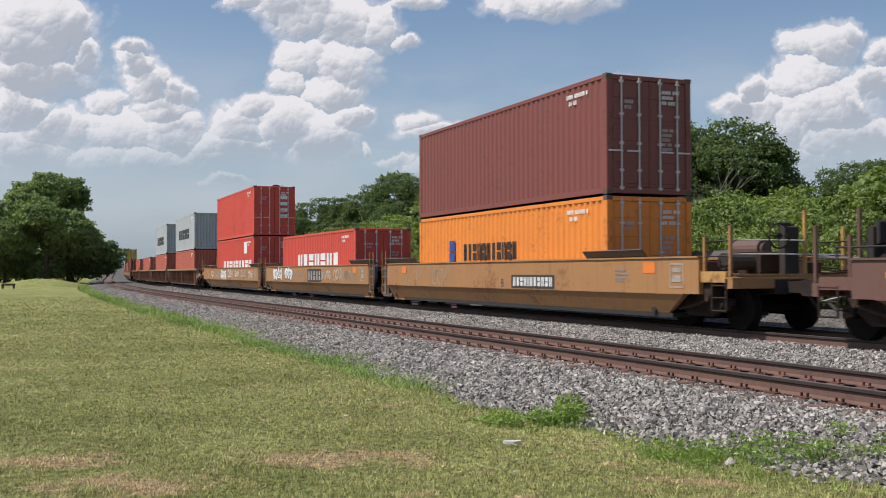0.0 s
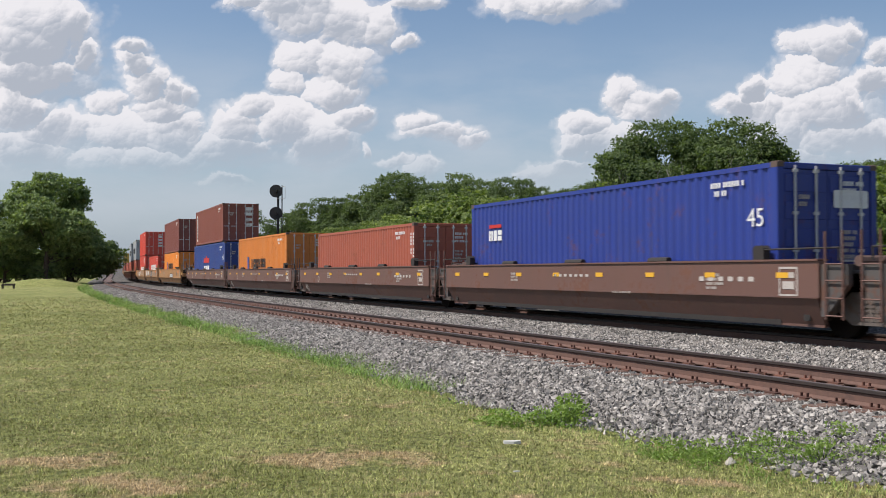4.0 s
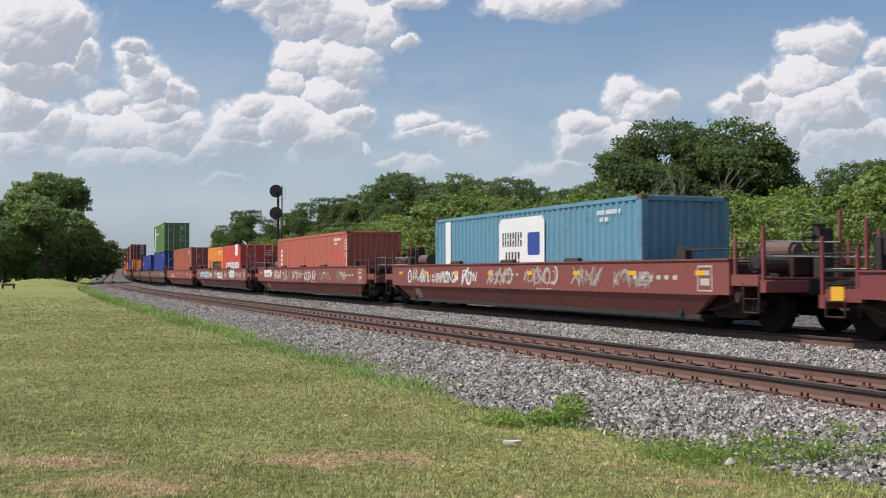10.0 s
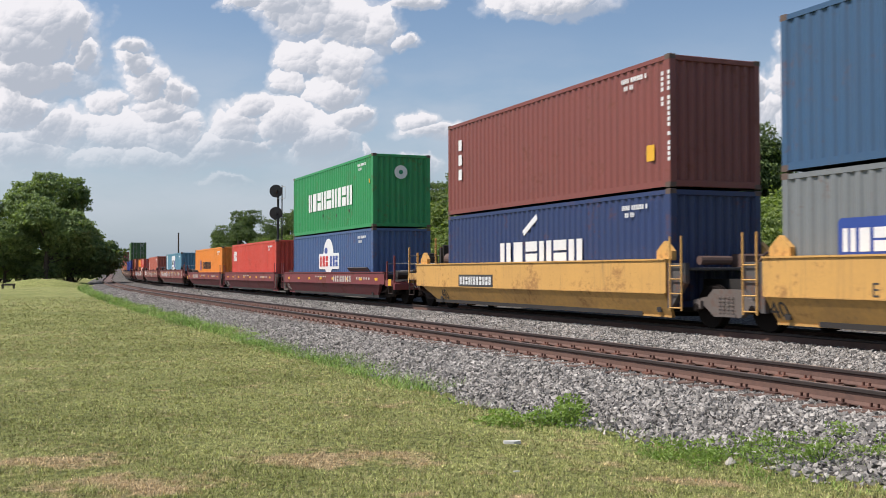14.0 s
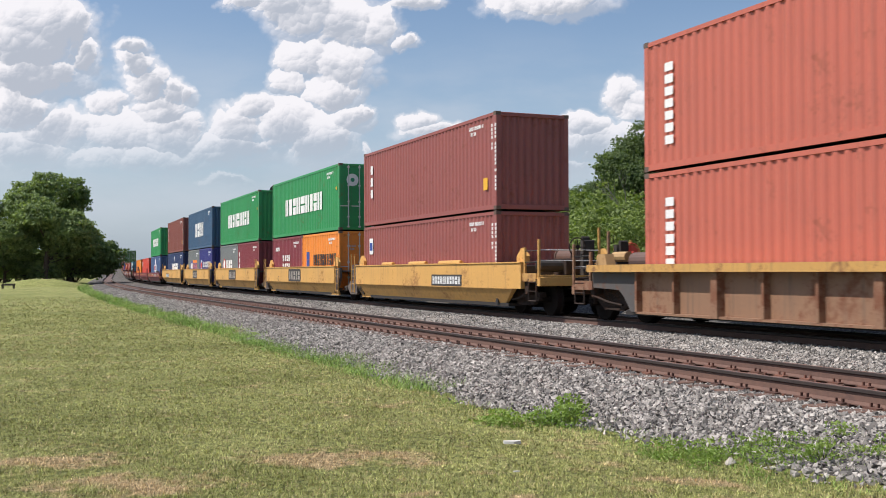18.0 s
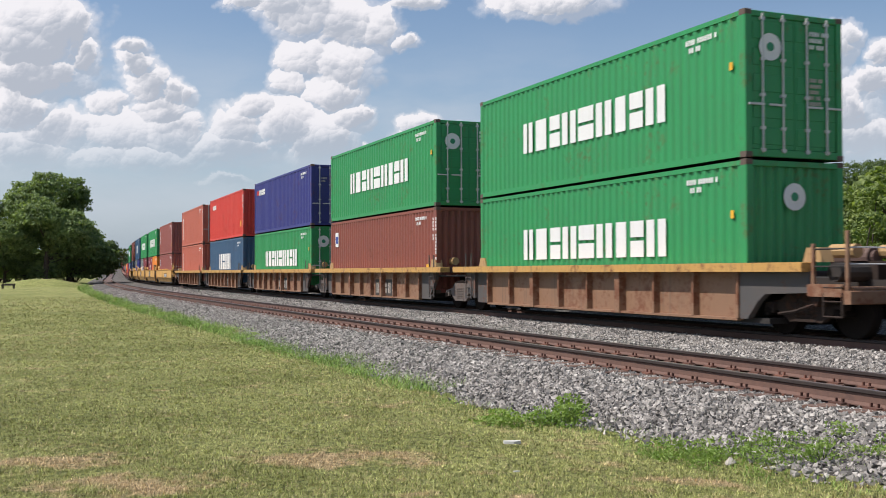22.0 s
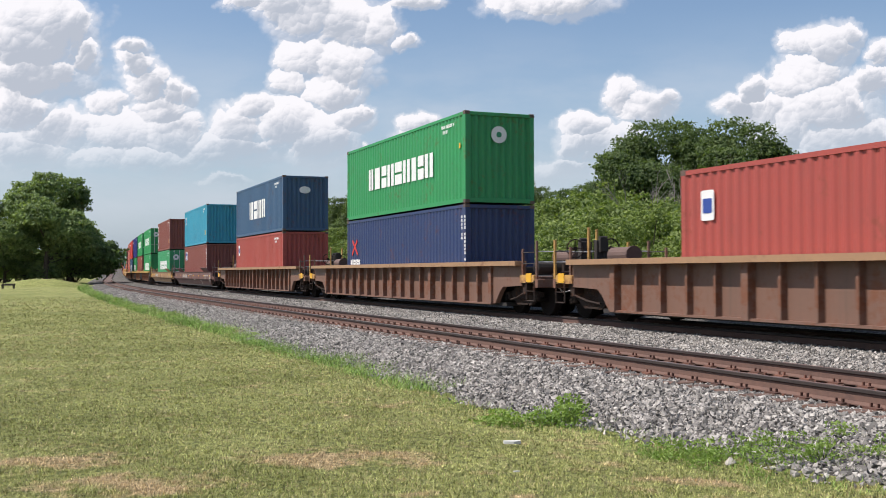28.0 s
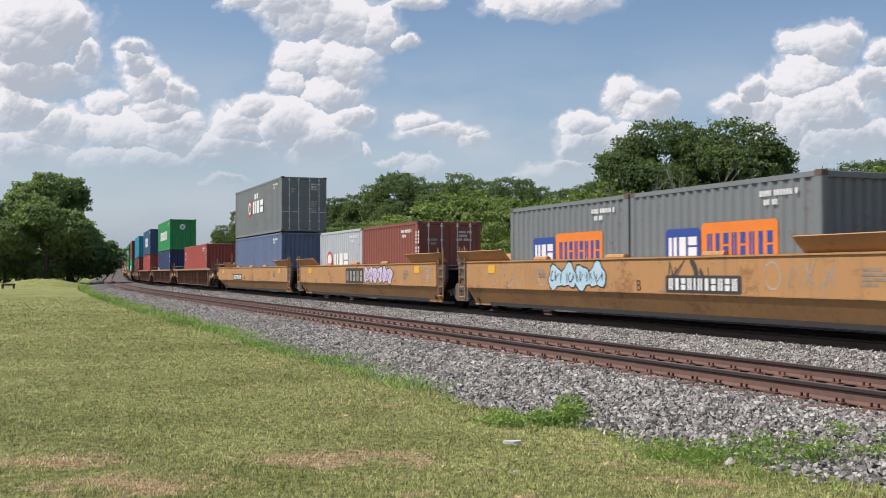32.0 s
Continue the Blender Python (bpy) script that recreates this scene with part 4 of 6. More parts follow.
def tag_blobs(parent, x0, x1, z0, z1, y, colour, seed, count=4):
    """Fat outlined sprayed shapes, one beside another, that spell nothing."""
    w = (x0 - x1) / count
    for grow, col, dy in ((1.10, "dark", 0.0), (0.96, colour, 0.004)):
        rnd = random.Random(seed)
        for i in range(count):
            cx, cz = x0 - w * (i + 0.5), (z0 + z1) / 2 + rnd.uniform(-0.05, 0.05)
            ph = rnd.uniform(0, 6)
            out = []
            for k in range(20):
                a = 2 * math.pi * k / 20
                r = 1 + 0.16 * math.sin(3 * a + ph) + 0.10 * math.sin(5 * a + 2 * ph)
                out.append((cx + w * 0.56 * grow * r * math.cos(a), cz + (z1 - z0) * 0.46 * grow * r * math.sin(a)))
            part("sprayed_shape", Shape().prism(out, y, y + 0.003 + dy + 0.001 * (i % 3)).mesh("sprayed_shape", M_MARK[col]), parent)
    tag_strokes(parent, x0 - 0.1, x1 + 0.1, z0 + 0.15, z1 - 0.15, y + 0.010, "dark", seed + 5, 0.030)


SIZE_AT = {"yellow": 6.0, "brown": 7.3, "red_short": 6.4, "red_tagged": 7.2, "wine": 6.3, "amber": 8.9, "umber": -4.9, "old_yellow": 8.0, "tan": 7.0}


def well_car(style, first, last, pitch_back, extras=""):
    """One unit. first and last: whether it ends a coupled set, and so has a truck, railings and a coupler of its own there."""
    top, set_end, inner, col, kind = STYLES[style]
    d = car_meshes(style, first, last)
    xf, xr = d["xf"], d["xr"]
    ob = new("well_car")
    mirror = Matrix.Diagonal((1, -1, 1, 1))
    for m in (None, mirror):
        for k in ("side_sill", "front_bay", "rear_bay", "lower_panel", "top_flange", "bottom_angle", "knee_bead"):
            if k in d:
                part(k, d[k], ob, "", m)
    if "rib" in d:
        n = 9 if kind == "panel" else 19
        a, b = xr + (1.9 if last else 0.9), xf - (1.9 if first else 0.9)
        for i in range(n):
            heavy = i in (3, 6) if kind == "panel" else i in (0, 5, 9, 13, 18)
            part("rib", d["heavy_rib" if heavy else "rib"], ob, "", pose(a + (b - a) * i / (n - 1), 0, 0))
    part("floor", d["floor"], ob)
    words = {"brake_cylinder": "dusty dark brake cylinder", "end_plate": "dark grey end plate"}
    for at_end, m in ((bool(first), pose(xf, 0, 0)), (bool(last), pose(xr, 0, 0, 0, 0, 180))):
        for k, me in end_meshes(style, at_end).items():
            name = "stanchion" if k.startswith("stanchion") else k
            part(name, me, ob, words.get(name, ""), m)
            if k in ("guide", "end_plate", "ladder", "stirrup", "side_bar", "bracket", "deck_edge", "reflector_plate"):
                part(name, me, ob, words.get(name, ""), m @ mirror)
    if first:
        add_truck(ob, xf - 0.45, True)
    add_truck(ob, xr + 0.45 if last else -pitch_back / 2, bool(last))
    y = 1.503
    if kind == "smooth":
        if style in ("brown", "red_short", "red_tagged", "wine", "umber", "tan"):
            for i in range(8):
                part("reflector", bar_mesh(0.32, 0.10, "yellow"), ob, "orange reflector strip", pose(xf - 0.9 - (xf - xr - 1.8) * i / 7, y, top - 0.30))
        if style in ("brown", "wine", "red_tagged", "red_short", "umber"):
            bars(ob, xr + 3.4, xr + 1.6, mid_z(top) - 0.05, mid_z(top) + 0.04, y, "cream", 6, 0.5)
            bars(ob, 1.2, -0.6, mid_z(top) + 0.02, mid_z(top) + 0.08, y, "cream", 7, 0.5)
        if style in ("yellow", "red_tagged", "brown", "amber"):
            pads = ((2.6, 0.55), (-0.4, 0.75), (-3.2, 0.85)) if style == "yellow" else ((3.8, 0.35), (0.2, 0.4), (-3.4, 0.35))
            if "pads" in extras or style != "yellow":
                for x, h in pads:
                    part("pad", Shape().tube((-h, 1.44, top + 0.05), (h, 1.44, top + 0.05), 0.075, 8).mesh("pad", d["paint"] if style in ("yellow", "amber") else M_UNDER), ob, "", pose(x, 0, 0))
    if kind == "smooth" and style not in ("wine", "yellow"):
        ink = "faded" if style in ("old_yellow", "amber", "tan") else "cream"
        px, pz = xr + 0.75, top - 0.62
        frame_bars = Shape().box(-0.24, 0.24, 0, 0.004, 0.48, 0.52).box(-0.24, 0.24, 0, 0.004, 0, 0.03).box(-0.24, -0.21, 0, 0.004, 0.03, 0.48).box(0.21, 0.24, 0, 0.004, 0.03, 0.48)
        frame_bars.box(-0.15, 0.15, 0, 0.004, 0.32, 0.42).box(-0.15, 0.15, 0, 0.004, 0.12, 0.26)
        part("placard", frame_bars.mesh("placard", M_MARK[ink]), ob, "framed white inspection placard", pose(px, y, pz))
        small_lines(ob, xr + 3.1, top - 0.22, y, ((3, 6), (8, 4), (5, 7), (3, 4)), 0.055, ink)
        small_lines(ob, xf - 4.6, top - 0.20, y, ((2, 4), (6, 3), (4, 5)), 0.055, ink)
        small_lines(ob, -1.6, mid_z(top) - 0.30, y, ((9, 7, 8),), 0.04, ink)
    if style in ("old_yellow", "amber", "tan"):
        for px in (xr + 1.75, xf - 1.75):
            part("reflector", bar_mesh(0.46, 0.24, "orange" if style == "old_yellow" else "yellow"), ob, "orange reflector patch", pose(px, y, top - 0.32))
    for word in extras.split():
        k, _, at = word.partition("@")
        x = float(at) if at else 0.0
        if k == "num":      # stencilled marks on a dark field
            z = max(top - 0.72, 0.74)
            part("number_panel", bar_mesh(2.45, 0.36, "dark"), ob, "dark panel with white stencilled bars", pose(x, y, z))
            bars(ob, x + 1.14, x - 1.14, z + 0.06, z + 0.30, y + 0.006, "white", 11, 0.66, (1, 1, 1, 1, 0.6, 1, 1, 1, 1, 1, 1))
        if k == "rep":      # white stencilled marks on the bare side
            z = max(top - 0.56, 0.78)
            bars(ob, x + 1.30, x - 1.30, z, z + 0.26, y + 0.002, "cream", 9, 0.62, (1, 1, 1, 0.5, 1, 1, 1, 1, 1))
        if k == "ttl":
            yy = y if kind == "smooth" else 1.332
            z = max(top - 0.93, 0.74) if kind == "smooth" else top - 0.93
            part("emblem_panel", bar_mesh(2.3, 0.60, "dark"), ob, "dark panel with pale block letters", pose(x, yy, z))
            bars(ob, x + 1.1, x - 1.1, z + 0.09, z + 0.49, yy + 0.006, "faded", 5, 0.55)
        if k in ("40", "48", "53"):
            stencil(ob, k, SIZE_AT[style], 0.32, 0.50, 1.25 + 0.08 * 0.517 + 0.010, "dark" if style in ("yellow", "amber", "old_yellow") else "cream", -27.3)
        if k.startswith("unit"):
            stencil(ob, k[4:], x or xf - 3.2, max(top - 0.72, 0.76), 0.34, y, "dark" if style in ("yellow", "amber", "old_yellow") else "cream")
        if k == "tags":
            rnd = random.Random(int(x * 100) + len(extras))
            px = xf - 1.6
            while px > xr + 2.4:
                w = rnd.uniform(1.0, 2.0)
                lo, hi = 0.74 + rnd.uniform(0, 0.12), top - rnd.uniform(0.03, 0.2)
                if rnd.random() < 0.22:
                    tag_blobs(ob, px, px - w, lo, hi, y, rnd.choice(("white", "cyan", "white")), rnd.randrange(99), rnd.choice((3, 4)))
                else:
                    ink = rnd.choice(("white", "cream", "white", "faded", "cream"))
                    tag_strokes(ob, px, px - w, lo, hi, y, ink, rnd.random(), rnd.uniform(0.05, 0.10))
                    tag_strokes(ob, px - 0.1, px - w + 0.1, lo + 0.05, hi - 0.05, y + 0.004, ink, rnd.random(), rnd.uniform(0.03, 0.05))
                px -= w + rnd.uniform(0.05, 0.8)
        if k == "bigtag@6.2":
            tag_blobs(ob, x, x - 3.0, 0.74, top - 0.05, y, "white", 11, 4)
            tag_blobs(ob, x - 3.3, x - 6.0, 0.74, top - 0.10, y, "white", 14, 4)
        if k == "blob":
            tag_blobs(ob, x, x - 2.7, 0.74, top - 0.08, y, "cyan", 21, 4)
        if k == "lilac":
            tag_blobs(ob, x, x - 3.2, 0.74, top - 0.08, y, "lilac", 33, 6)
        if k == "scrawl":
            tag_strokes(ob, x, x - 1.9, 0.74, top - 0.06, y, "faded", x, 0.035)
        if k == "star":
            tag_strokes(ob, x, x - 1.5, 0.74, top - 0.02, y, "dark", 5, 0.13)
    return tagged(ob, STYLE_WORDS[style], "railcar", "well cars of the train")


def mid_z(top):
    return (top + 0.72) / 2


FT40, FT45, FT20 = 12.192, 13.716, 6.058
# place of the unit's middle at the start, style, set end ahead, set end behind, marks on the car, lower boxes, upper box
# a box: size, height, colour, doors to the rear, marks, words
UNITS = (
    (193.0, "tan", 1, 1, "", (("40", 1, "brown_red", 1, "", "brown-red container under a yellow one"),), ("40", 1, "ochre", 1, "", "yellow-ochre container stacked on a red one")),
    (168.5, "tan", 1, 0, "", (("40", 0, "brick", 1, "", "brick-red container in a well car"),), None),
    (149.0, "tan", 0, 0, "", (("40", 0, "brick", 1, "", "brick-red container in a well car"),), None),
    (129.5, "tan", 0, 1, "", (("40", 1, "brown_red", 1, "", "brown-red container in a well car"),), None),
    (97.0, "rust_ribbed", 1, 0, "", (("40", 0, "brick", 1, "", "faded red container in a well car"),), None),
    (76.5, "rust_ribbed", 0, 0, "", (("40", 0, "brick", 1, "", "faded red container in a well car"),), None),
    (56.6, "rust_ribbed", 0, 0, "", (("40", 0, "brick", 0, "", "faded red container in a well car"),), ("40", 1, "pale", 0, "ys", "pale grey container with dark block lettering")),
    (36.4, "rust_ribbed", 0, 1, "", (("40", 0, "brick", 0, "", "faded red container in a well car"),), ("40", 1, "pale", 0, "ys", "pale grey container with dark block lettering")),
    (13.27, "old_yellow", 1, 0, "tags@2", (("40", 1, "scarlet", 1, "hb", "bright red container with white lettering"),), ("40", 1, "scarlet", 1, "pl", "bright red container with grey-barred doors")),
    (-5.82, "old_yellow", 0, 0, "tags@1 ttl@-0.9", (("40", 0, "scarlet", 1, "hy", "bright red container with large white lettering"),), None),
    (-25.17, "old_yellow", 0, 1, "scrawl@6.9 scrawl@4.7 num@-2.8 unitB@-1.0", (("40", 0, "orange", 1, "hl", "orange container with blue emblem and black lettering"),), ("40", 1, "maroon", 1, "", "dark maroon container, doors to the rear")),
    (-48.27, "brown", 1, 0, "40 unitB", (("45", 1, "blue", 1, "ap", "blue container with red emblem and white lettering"),), ("40", 0, "brown_red", 1, "cp long pl", "brown-red container with a white strip of dark letters")),
    (-66.03, "brown", 0, 0, "40 unitC", (("40", 1, "dull_orange", 1, "hl", "orange container with blue emblem and black lettering"),), None),
    (-84.05, "brown", 0, 0, "40 unitD", (("40", 0, "rust_red", 1, "vb", "faded rust-red container with pale marks"),), None),
    (-101.93, "brown", 0, 0, "bigtag@6.2", (("45", 1, "royal", 1, "al", "royal blue container with small white mark"),), None),
    (-119.87, "brown", 0, 1, "", (("40", 1, "royal", 1, "vb", "royal blue container with galvanised door rods"),), ("40", 1, "olive", 1, "sw", "olive green container with a white painted sweep")),
    (-140.57, "red_short", 1, 1, "40 rep@4.0", (("40", 1, "rust_red", 1, "vb", "plain rust-red container in a red well car"),), None),
    (-161.44, "red_tagged", 1, 1, "48 rep@5.2 tags@4", (("20", 0, "orange", 0, "hs", "short orange container with black lettering"), ("20", 0, "scarlet", 1, "hb", "short bright red container with white lettering")), None),
    (-183.37, "red_tagged", 1, 1, "48 tags@5", (("40", 0, "brick", 0, "cl vb", "faded red container with a column of white letters"),), None),
    (-205.34, "red_tagged", 1, 1, "48 rep@5.5 tags@6", (("40", 0, "teal", 0, "gr", "blue container with a white lettered panel"),), None),
    (-226.35, "wine", 1, 0, "rep@4.2", (("40", 0, "orange", 0, "hl", "orange container with blue emblem and black lettering"),), None),
    (-242.12, "wine", 0, 0, "40 unitG", (("40", 0, "scarlet", 0, "ca", "faded red container with small white emblem"),), None),
    (-257.93, "wine", 0, 1, "40 rep@-2.9", (("40", 0, "steel", 0, "cg", "faded blue container with white globe emblem"),), ("40", 1, "green", 0, "eg scuff", "bright green container with white block lettering")),
    (-277.64, "yellow", 1, 0, "40 num@3.4", (("40", 0, "navy", 0, "cm", "navy container with white lettering"),), ("40", 1, "maroon", 0, "tl yl vb", "maroon container with small white letters")),
    (-293.30, "yellow", 0, 0, "40 ttl@0.38 unitE@3.6", (("20", 0, "grey", 0, "po", "short grey container with blue and orange panel"), ("20", 0, "violet", 0, "sm", "short violet-blue container with white script")), ("40", 1, "italia", 0, "it", "deep blue container with tall white lettering")),
    (-308.96, "yellow", 0, 0, "40 ttl@0.38 unitD@3.6", (("20", 0, "grey", 0, "ms", "short grey container with red emblem"), ("20", 0, "plum", 0, "tl", "short plum-red container beside a grey one")), ("40", 1, "green", 0, "eg", "bright green container with white block lettering")),
    (-324.50, "yellow", 0, 0, "40 ttl@0.38 unitC@3.6", (("20", 0, "plum", 0, "wq", "short plum-red container with white marks"), ("20", 0, "orange", 1, "hs", "short orange container with black lettering")), ("40", 1, "green", 1, "eg", "bright green container, doors to the rear")),
    (-340.06, "yellow", 0, 1, "40 num@-3.0 pads", (("40", 0, "dusty_maroon", 0, "sq vb", "maroon container with a small square label"),), ("40", 1, "dusty_maroon", 0, "tl yl vb", "maroon container with yellow label")),
    (-359.89, "ribbed", 1, 0, "", (("40", 1, "brick", 0, "cl vb", "faded red container with a column of white letters"),), ("40", 1, "brick", 1, "cl vb", "faded red container with a column of white letters")),
    (-375.44, "ribbed", 0, 0, "ttl@-1.4", (("40", 1, "italia", 0, "it", "deep blue container with tall white lettering"),), ("40", 1, "red", 0, "se vb yl bare", "vivid red container with small white emblem")),
    (-390.92, "ribbed", 0, 0, "ttl@-1.4", (("40", 1, "green", 1, "eg", "bright green container with white block lettering"),), ("40", 1, "violet", 1, "se", "violet-blue container with small white lettering")),
    (-406.33, "ribbed", 0, 0, "ttl@-1.4", (("40", 1, "brown_red", 0, "sq vb yl", "brown-red container with small square label"),), ("40", 1, "green", 1, "eg", "bright green container, doors to the rear")),
    (-422.03, "ribbed", 0, 1, "", (("40", 1, "green", 0, "eg", "bright green container with white block lettering"),), ("40", 1, "green", 1, "eg", "bright green container, doors to the rear")),
    (-444.03, "tan", 1, 1, "rep@4.0", (("40", 1, "mint", 1, "eg", "faded green container with white block lettering"),), ("40", 1, "maroon", 0, "cp yl vb", "maroon container with a white strip of dark letters")),
    (-467.74, "umber", 1, 1, "53 rep@3.6", (("40", 1, "maroon", 0, "bm vb bare", "maroon container with blue and white label"),), ("40", 1, "cyan", 0, "sq yl", "turquoise-blue container with a yellow label")),
    (-491.52, "rust_ribbed", 1, 1, "", (("40", 1, "crimson", 0, "sq", "faded red container with small square label"),), ("40", 1, "italia", 0, "it", "deep blue container with tall white lettering")),
    (-514.71, "rust_ribbed", 1, 1, "", (("40", 1, "navy", 0, "xn vb bare", "navy container with small red cross emblem"),), ("40", 1, "green", 0, "eg", "green container with white block lettering")),
    (-538.10, "rust_ribbed", 1, 1, "", (("40", 1, "crimson", 0, "sq vb yl", "red container with small square label"),), None),
    (-561.66, "amber", 1, 0, "53 num@4.0 unitA@1.9", (("40", 1, "dusk", 0, "", "faded grey-blue container, plain"),), ("40", 1, "grey", 1, "mo", "grey container with round red emblem and white letters")),
    (-581.07, "amber", 0, 0, "ttl@0.15 lilac@-1.1 unitC@3.4", (("20", 0, "pale", 0, "ms", "short pale grey container with red emblem"), ("20", 0, "brown_red", 1, "vb", "short brown-red container, doors to the rear")), None),
    (-600.49, "amber", 0, 1, "num@-3.05 blob@3.3 scrawl@7.2 scrawl@5.3 scrawl@-4.9 star@-1.9 unitB@-0.8 53", (("20", 0, "grey", 0, "po", "short grey container with blue and orange panel"), ("20", 0, "grey", 0, "po", "short grey container with blue and orange panel")), None),
)
MOVERS = []


def build_train():
    sizes = {"40": FT40, "45": FT45, "20": FT20}
    for i, (mid, style, first, last, extras, lower, upper) in enumerate(UNITS):
        gap = mid - UNITS[i + 1][0] if i + 1 < len(UNITS) else 19.4
        car = well_car(style, first, last, gap, extras)
        MOVERS.append((car, mid, 0.0, 0.0))
        floor = {"ribbed": 0.47, "tan": 0.47, "rust_ribbed": 0.42, "yellow": 0.385, "amber": 0.385, "umber": 0.40, "old_yellow": 0.42}.get(style, 0.34)
        tall = 0.0
        for k, (size, high, colour, doors, marks, words) in enumerate(lower):
            h = HIGH if high else LOW
            dx = 0.0 if len(lower) == 1 else (3.065 if k == 0 else -3.065)
            MOVERS.append((container(sizes[size], h, colour, bool(doors), words, marks), mid, dx, floor))
            tall = h
        if upper:
            size, high, colour, doors, marks, words = upper
            MOVERS.append((container(sizes[size], HIGH if high else LOW, colour, bool(doors), words, marks), mid, 0.0, floor + tall + 0.030))


def travelled(t):
    """Metres the train has gone after t seconds; it slows a very little."""
    return 17.923 * t - 0.00514 * t * t


def motions():
    times = [2.0 * k for k in range(17)]
    for ob, mid, dx, z in MOVERS:
        walk(ob, [(t, on_rails(mid + travelled(t)) @ pose(dx, 0, z)) for t in times])
    # wheels turn while they pass the lawn's near end; far off they only ride along
    mids = {car: mid for car, mid, dx, z in MOVERS}
    for car, x, dx, wheel in WHEELS:
        here = mids[car] + x + dx
        rows, rolled, k = [], 0.0, 0
        while k <= 960:
            s = here + travelled(k / 30)
            if rows and -46.0 < s < 20.0:
                rolled += (travelled(k / 30) - travelled((k - 1) / 30)) / 0.44
                rows.append((k / 30, pose(dx, 0, 0.44, 0, math.degrees(rolled) % 360.0, 0)))
            elif k in (0, 960) or -47.0 < s < -45.0 or 20.0 <= s < 20.6:
                rows.append((k / 30, pose(dx, 0, 0.44, 0, math.degrees(rolled) % 360.0, 0)))
            k += 1
        walk(wheel, rows)

# ---------------------------------------------------------------- ground, ballast, tracks
def blend_material(name, build):
    m = bpy.data.materials.new(name)
    m.use_nodes = True
    build(Nodes(m.node_tree))
    return m


def lawn_colour(N, dark, light, straw):
    """Green that turns to straw in worn patches; one map for the soil and for the blades on it."""
    co = N.add("ShaderNodeTexCoord").outputs["Object"]
    big = N.noise(co, 0.13, 4.0, 0.6)
    mid = N.noise(co, 0.8, 5.0, 0.65)
    col = N.mix(N.ramp(N.math("MULTIPLY_ADD", mid, 0.6, N.math("MULTIPLY", big, 0.5)), 0.38, 0.72), dark, light)
    worn = None
    for x, y, rx, ry in ((-1.0, 9.45, 1.05, 0.60), (-3.4, 9.35, 0.7, 0.5), (2.05, 8.75, 0.4, 0.25), (-2.4, 8.3, 0.9, 0.5)):
        r = N.add("ShaderNodeVectorMath", {0: N.vec("MULTIPLY", N.vec("SUBTRACT", co, (x, y, 0.0)), (1 / rx, 1 / ry, 0.0))}, operation="LENGTH").outputs["Value"]
        k = N.ramp(r, 0.2, 1.5, 0.19, 0.0)
        worn = k if worn is None else N.math("MAXIMUM", worn, k)
    dry = N.ramp(N.math("ADD", worn, N.math("MULTIPLY_ADD", N.noise(co, 2.3, 6.0, 0.65), 0.75, N.math("MULTIPLY", big, 0.35))), 0.590, 0.735, 0.0, 0.9)
    return co, N.mix(dry, col, straw)


def lawn_nodes(N):
    co, col = lawn_colour(N, (0.225, 0.245, 0.070), (0.375, 0.385, 0.135), (0.52, 0.39, 0.215))
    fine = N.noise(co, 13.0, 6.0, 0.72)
    # dark blotches put the shaded gaps between grass tufts into the soil colour
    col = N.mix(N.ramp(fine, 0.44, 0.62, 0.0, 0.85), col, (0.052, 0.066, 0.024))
    blade = N.noise(co, 75.0, 3.0, 0.7)
    bump = N.add("ShaderNodeBump", {"Strength": 0.8, "Distance": 0.05, "Height": N.math("ADD", blade, fine)}).outputs[0]
    N.add("ShaderNodeOutputMaterial", {0: N.add("ShaderNodeBsdfPrincipled", {"Base Color": col, "Roughness": 0.9, "Specular IOR Level": 0.2, "Normal": bump}).outputs[0]})


def blade_nodes(N, dark=(0.275, 0.295, 0.085), light=(0.455, 0.470, 0.172), hay_from=0.83):
    co, col = lawn_colour(N, dark, light, (0.64, 0.47, 0.27))
    rnd = N.add("ShaderNodeNewGeometry").outputs["Random Per Island"]
    tuft = N.ramp(N.noise(co, 11.0, 3.0, 0.6), 0.34, 0.68, 0.62, 1.22)
    val = N.math("MULTIPLY", tuft, N.math("MULTIPLY_ADD", rnd, 0.85, 0.55))
    hay = N.math("GREATER_THAN", N.math("FRACT", N.math("MULTIPLY", rnd, 17.3)), hay_from)
    col = N.mix(N.math("MULTIPLY", hay, 0.7), col, (0.50, 0.40, 0.22))
    col = N.mix(1.0, col, N.add("ShaderNodeCombineColor", {0: val, 1: val, 2: val}).outputs[0], "MULTIPLY")
    d = N.add("ShaderNodeBsdfPrincipled", {"Base Color": col, "Roughness": 0.6, "Specular IOR Level": 0.3}).outputs[0]
    t = N.add("ShaderNodeBsdfTranslucent", {0: col}).outputs[0]
    N.add("ShaderNodeOutputMaterial", {0: N.add("ShaderNodeMixShader", {0: 0.18, 1: d, 2: t}).outputs[0]})


